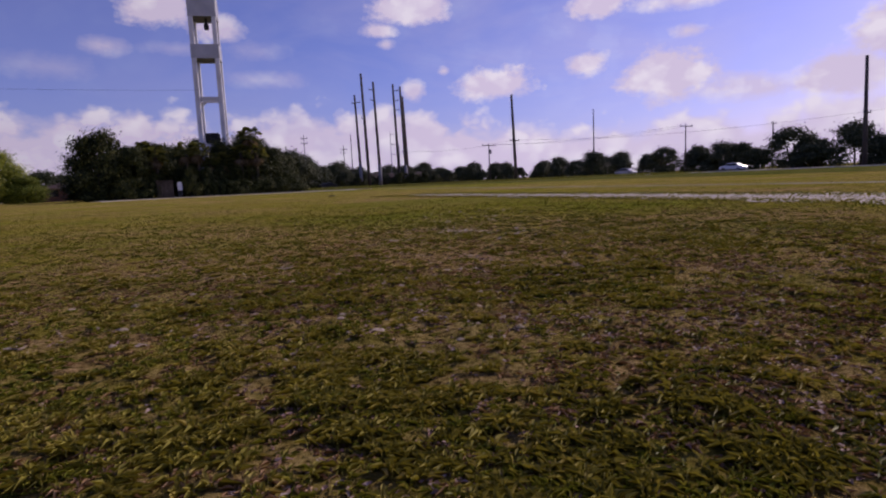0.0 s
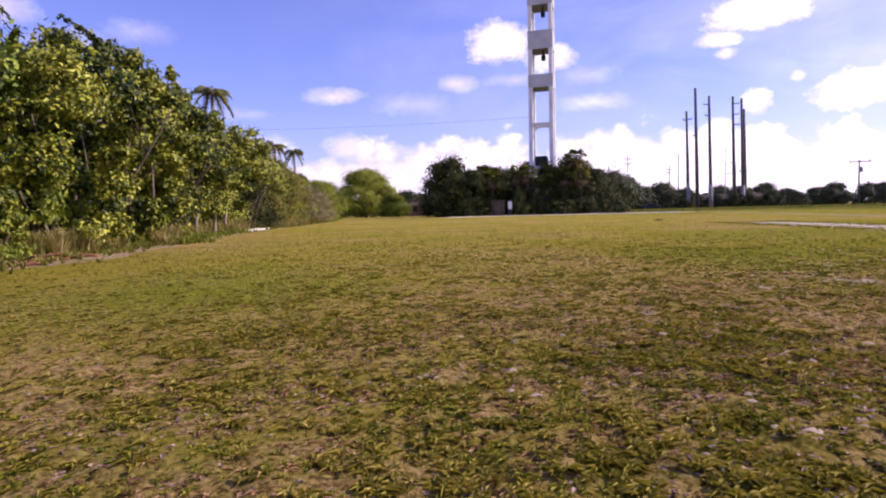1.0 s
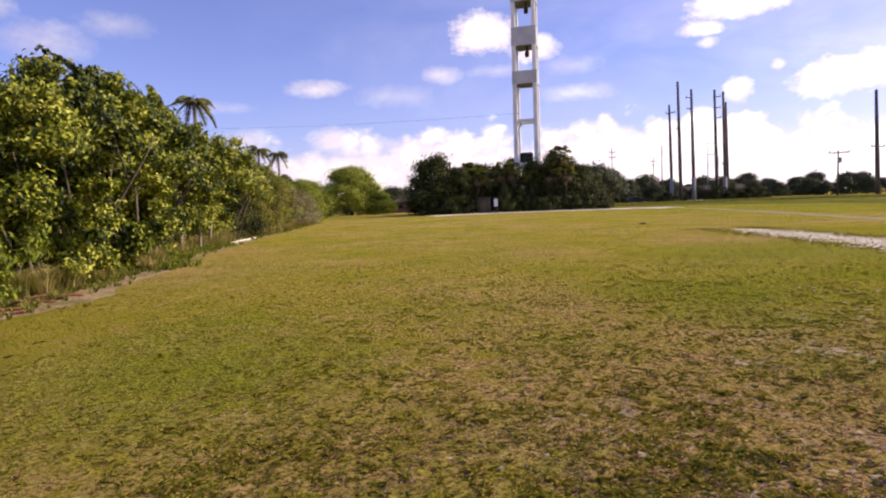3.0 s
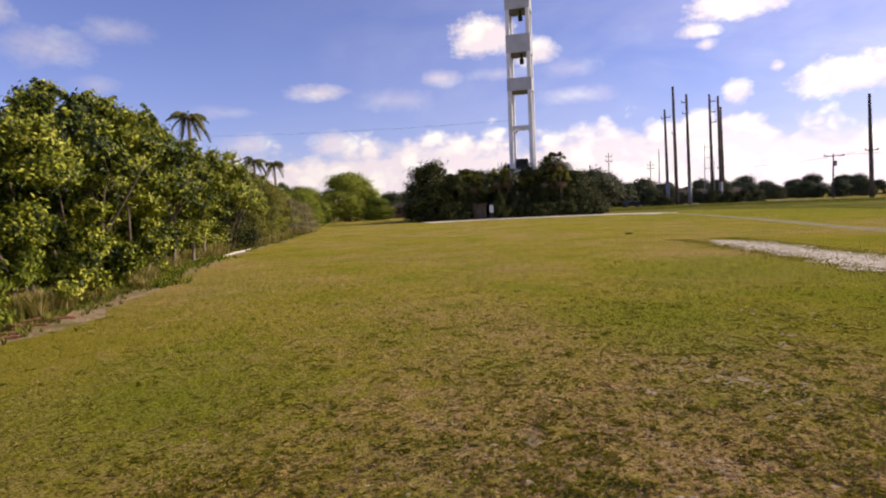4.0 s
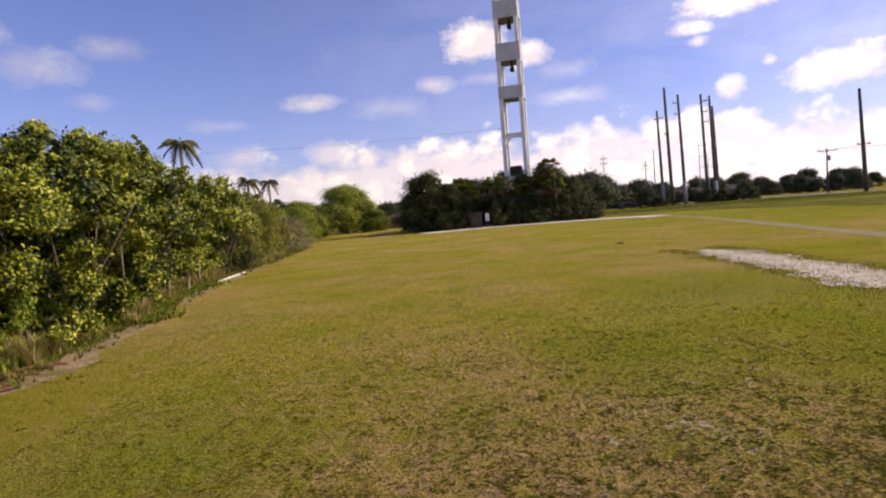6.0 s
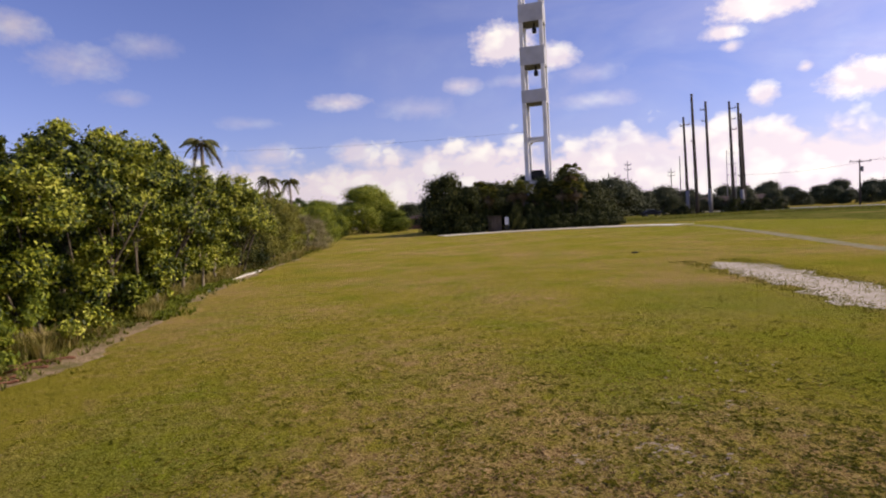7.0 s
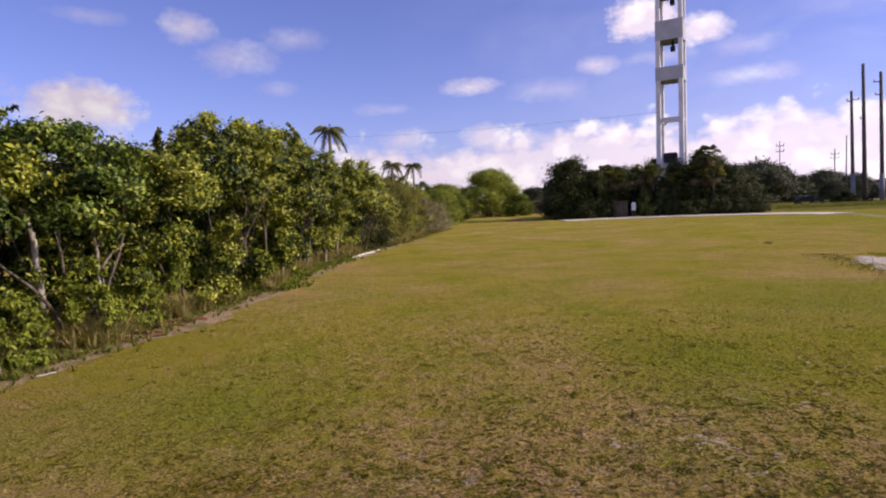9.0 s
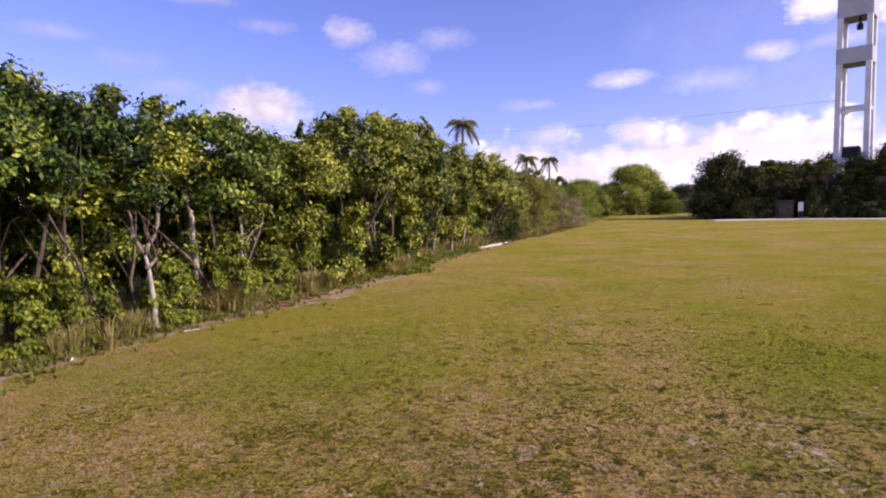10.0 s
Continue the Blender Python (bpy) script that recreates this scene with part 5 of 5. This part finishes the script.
# tufts that creep over the sand track, and sandy scuffs in the turf
rng = np.random.default_rng(37)
q, tt = polyline([(11.9, 26.6), (12.0, 22), (11.8, 19), (11.7, 16), (11.5, 12), (11.2, 8), (10.6, 4)], 0.1)
i = rng.integers(0, len(q), 6400)
side = np.stack([tt[:, 1], -tt[:, 0]], 1)
off = np.where(rng.uniform(0, 1, 6400) < 0.9, rng.choice([-1, 1], 6400) * np.abs(rng.normal(1.15, 0.36, 6400)), rng.uniform(-0.9, 0.9, 6400))
xy = q[i] + side[i] * off[:, None]
tagged(blade_field("edge_grass", xy, 0.03, 0.022, rng, BLADES, 1.3, blades=8), "grass tufts creeping over the sand track", "grass", kind="stuff")


# scraps of white litter by the hedge
for k, (x, y) in enumerate([(-7.75, 4.1), (-7.5, 4.5), (-10.6, 23.7)]):
    bm = bmesh.new()
    bmesh.ops.create_icosphere(bm, subdivisions=2, radius=0.06)
    for v in bm.verts:
        v.co = Vector((v.co.x * 1.3, v.co.y, v.co.z * 0.7)) * (1 + 0.5 * noise.noise(v.co * 25 + Vector((k * 3, 0, 0))))
    ob = part("litter_scrap", bm, WHITE_PAINT)
    ob.location = (x, y, 0.03)
    tagged(ob, "crumpled white scrap of litter on the grass", "litter", "litter scraps by the hedge")

# the uneven turf round the take-off spot: tufts and hollows a hand wide
RX0, RX1, RY0, RY1 = -7.0, 10.0, 0.6, 15.0


def lattice(x, y, scale, seed):
    """Smooth value noise with cells of that size."""
    g = np.random.default_rng(seed).uniform(-1, 1, (int((RY1 - RY0) / scale) + 5, int((RX1 - RX0) / scale) + 5))
    u, v = np.clip((x - RX0) / scale + 1, 0, g.shape[1] - 2), np.clip((y - RY0) / scale + 1, 0, g.shape[0] - 2)
    i, j = np.floor(u).astype(int), np.floor(v).astype(int)
    a, b = u - i, v - j
    a, b = a * a * (3 - 2 * a), b * b * (3 - 2 * b)
    return (g[j, i] * (1 - a) + g[j, i + 1] * a) * (1 - b) + (g[j + 1, i] * (1 - a) + g[j + 1, i + 1] * a) * b


def relief(x, y):
    clump = np.clip(lattice(x, y, 0.13, 1) + 0.7 * lattice(x, y, 0.06, 2) + 0.55 * lattice(x, y, 0.5, 3), -0.5, 2.0)
    h = 0.010 + 0.013 * clump + 0.004 * lattice(x, y, 0.03, 4)
    rim = np.minimum.reduce([(x - RX0) / 2.5, (RX1 - x) / 2.5, (y - RY0) / 0.6, (RY1 - y) / 5.0])
    fade = np.clip(rim + 0.25 * lattice(x, y, 0.8, 6), 0, 1)
    return h * fade - 0.03 * (1 - fade) ** 2


def turf_mounds(step):
    xs, ys = np.arange(RX0, RX1, step), np.arange(RY0, RY1, step)
    gx, gy = np.meshgrid(xs, ys)
    rng = np.random.default_rng(71)
    gx, gy = gx + rng.uniform(-0.3, 0.3, gx.shape) * step, gy + rng.uniform(-0.3, 0.3, gy.shape) * step
    nx, ny = len(xs), len(ys)
    k = (np.arange(ny - 1)[:, None] * nx + np.arange(nx - 1)[None, :]).ravel()
    ob = raw("turf_mounds", np.stack([gx.ravel(), gy.ravel(), relief(gx, gy).ravel()], 1), np.stack([k, k + 1, k + 1 + nx, k + nx], 1), TURF)
    return tagged(ob, "lumpy worn turf with small tufts and hollows", "turf", kind="stuff")


turf_mounds(0.027)
SCUFF = surface("scuffed_sand", [(0.3, (0.27, 0.19, 0.13)), (0.5, (0.42, 0.325, 0.235)), (0.7, (0.56, 0.465, 0.365))], 40, 0.95, bump=0.5, dist=0.01, stain=(0.34, 0.27, 0.14), stain_scale=5)


def scuffs(places, seed):
    """Bare sandy flecks: ragged low mounds of a few centimetres, crowded towards each place's middle."""
    rng = np.random.default_rng(seed)
    verts, faces = [], []
    for cx, cy, r, n in places:
        for _ in range(3 * n):
            x, y, w = cx + rng.normal(0, r), cy + rng.normal(0, r * 0.8), rng.uniform(0.006, 0.030) * rng.uniform(0.3, 1)
            a0, k, base = rng.uniform(0, 6.28), 9, len(verts)
            for j in range(k):
                q = w * rng.uniform(0.45, 1.3)
                px, py = x + q * math.cos(a0 + 6.283 * j / k) * 1.7, y + q * math.sin(a0 + 6.283 * j / k)
                verts.append((px, py, float(relief(np.array([px]), np.array([py]))[0]) + 0.002))
            verts.append((x, y, float(relief(np.array([x]), np.array([y]))[0]) + 0.012))
            faces += [(base + k, base + j, base + (j + 1) % k) for j in range(k)]
    return tagged(raw("sand_scuffs", verts, faces, SCUFF), "small pale sandy scuffs worn in the grass", "sand", kind="stuff")


scuffs([(2.25, 5.75, 0.10, 9), (3.1, 6.05, 0.16, 15), (3.35, 5.85, 0.2, 12), (2.9, 6.5, 0.3, 16), (4.6, 7.4, 0.5, 14), (5.4, 9.2, 0.6, 16), (3.6, 5.2, 0.4, 14), (1.6, 4.3, 0.6, 14), (0.9, 2.6, 0.45, 16), (1.7, 3.0, 0.4, 18), (-0.5, 3.4, 0.5, 10)], 41)


# the field's own turf: short tufts with thin places, thickest where the ground is nearest
def turf_patch(seed, n, near, far_, power, height, width, grow_w, blades, fine, mat, simple, sparse=0.08):
    rng = np.random.default_rng(seed)
    rad = near + (far_ - near) * rng.uniform(0, 1, n) ** power
    ang = rng.normal(radians(88), radians(62), n)
    xy = np.stack([0.6 + rad * np.cos(ang), -0.4 + rad * np.sin(ang)], 1)
    rim = np.clip((rad - near) / (far_ - near), 0, 1)
    thin = np.array([0.5 * noise.noise((x * 0.8, y * 0.8, 0)) + 0.3 * noise.noise((x * 2.2, y * 2.2, 0)) + 0.8 * noise.noise((x * fine, y * fine, 5)) + 0.7 * noise.noise((x * fine * 2.7, y * fine * 2.7, 5)) for x, y in xy])
    keep = np.array([x > hedge_edge(y) - 0.4 for x, y in xy]) & (thin > rng.normal(sparse, 0.16, n)) & (rng.uniform(0, 1, n) > (rim - 0.45) / 0.55)
    hh = height * (1 + 0.6 * np.clip(thin, -0.5, 1))
    ob = blade_field("turf", xy[keep], hh[keep], width + grow_w * rad[keep], rng, mat, 1.7, blades=blades, z=np.maximum(relief(xy[keep][:, 0], xy[keep][:, 1]), 0.0), simple=simple)
    return tagged(ob, "short patchy mown grass with dry blades", "grass", kind="stuff")


turf_patch(29, 90000, 0.0, 8.0, 0.9, 0.013, 0.0038, 0.0004, 5, 6.0, BLADES, True, 0.24)
turf_patch(31, 110000, 0.0, 7.5, 0.9, 0.021, 0.0080, 0.0006, 8, 7.0, WEEDS, True, 0.40)
turf_patch(32, 80000, 3.0, 20.0, 1.1, 0.012, 0.009, 0.0006, 6, 5.0, BLADES, True, 0.12)
turf_patch(30, 45000, 8.0, 36.0, 1.2, 0.013, 0.008, 0.0006, 5, 3.0, BLADES, True)


# glossy broad-leaved weeds in the thin turf
rng = np.random.default_rng(43)
pts = np.concatenate([np.stack([rng.normal(0.8, 1.3, 3600), rng.normal(0.9, 1.0, 3600)], 1), np.stack([rng.normal(4.7, 0.9, 4500), rng.normal(5.2, 1.1, 4500)], 1),
                      np.stack([rng.normal(4.0, 3.5, 4000), rng.normal(7.0, 3.0, 4000)], 1)])
tuft = np.array([noise.noise((x * 2.3, y * 2.3, 3)) + 0.5 * noise.noise((x * 7, y * 7, 3)) for x, y in pts])
pts = pts[(tuft > rng.normal(0.14, 0.3, len(pts)))]
tagged(blade_field("broadleaf_weeds", pts, 0.009 + 0.016 * rng.uniform(0, 1, len(pts)) ** 2, 0.0085, rng, BROADLEAF, 2.0, blades=8, z=np.maximum(relief(pts[:, 0], pts[:, 1]), 0.0), simple=True), "dark glossy broad-leaved weeds in thin turf", "weeds", kind="stuff")

# dead straw lying in the worn turf
rng = np.random.default_rng(47)
pts = np.concatenate([np.stack([rng.normal(1.2, 2.2, 26000), rng.normal(1.6, 2.0, 26000)], 1), np.stack([rng.normal(2.5, 3.5, 6000), rng.normal(6.0, 3.0, 6000)], 1)])
tuft = np.array([noise.noise((x * 1.1, y * 1.1, 8)) + 0.7 * noise.noise((x * 5, y * 5, 8)) for x, y in pts])
pts = pts[tuft > rng.normal(0.0, 0.25, len(pts))]
tagged(blade_field("straw", pts, 0.013, 0.006, rng, STRAW, 3.0, blades=5, z=np.maximum(relief(pts[:, 0], pts[:, 1]), 0.0), simple=True), "dead tan straw lying in worn turf", "straw", kind="stuff")

# dead leaf flecks strewn between the tufts
rng = np.random.default_rng(59)
pts = np.stack([rng.normal(1.2, 2.6, 15000), 0.8 + np.abs(rng.normal(0.6, 2.8, 15000))], 1)
tuft = np.array([noise.noise((x * 1.4, y * 1.4, 12)) + 0.6 * noise.noise((x * 6, y * 6, 12)) for x, y in pts])
pts = pts[tuft > rng.normal(0.0, 0.25, len(pts))]
tagged(blade_field("dead_leaves", pts, 0.009, 0.014, rng, FLECKS, 2.6, blades=3, z=np.maximum(relief(pts[:, 0], pts[:, 1]), 0.0), simple=True), "grey-pink dead leaf flecks strewn in worn turf", "leaves", kind="stuff")

# fresh green grass at the hedge foot beside the fallen log
n = 2600
yy = rng.uniform(16.5, 28, n)
xx = np.array([hedge_edge(v) for v in yy]) + rng.normal(-0.1, 0.5, n)
tagged(blade_field("green_grass", np.stack([xx, yy], 1), 0.2, 0.03, rng, LEAF_LIME, 1.2, blades=7), "fresh green grass at the hedge foot", "grass", kind="stuff")

# thicker tufts standing in the turf
rng = np.random.default_rng(53)
hubs = np.stack([rng.normal(2.5, 3.6, 700), 1.0 + np.abs(rng.normal(4.5, 3.6, 700))], 1)
pts = np.repeat(hubs, 7, axis=0) + rng.normal(0, 0.055, (4900, 2))
tagged(blade_field("grass_tufts", pts, 0.012 + 0.016 * rng.uniform(0, 1, len(pts)), 0.007, rng, BLADES, 1.5, blades=7, z=np.maximum(relief(pts[:, 0], pts[:, 1]), 0.0), simple=True), "thicker green tufts in the mown turf", "grass", kind="stuff")
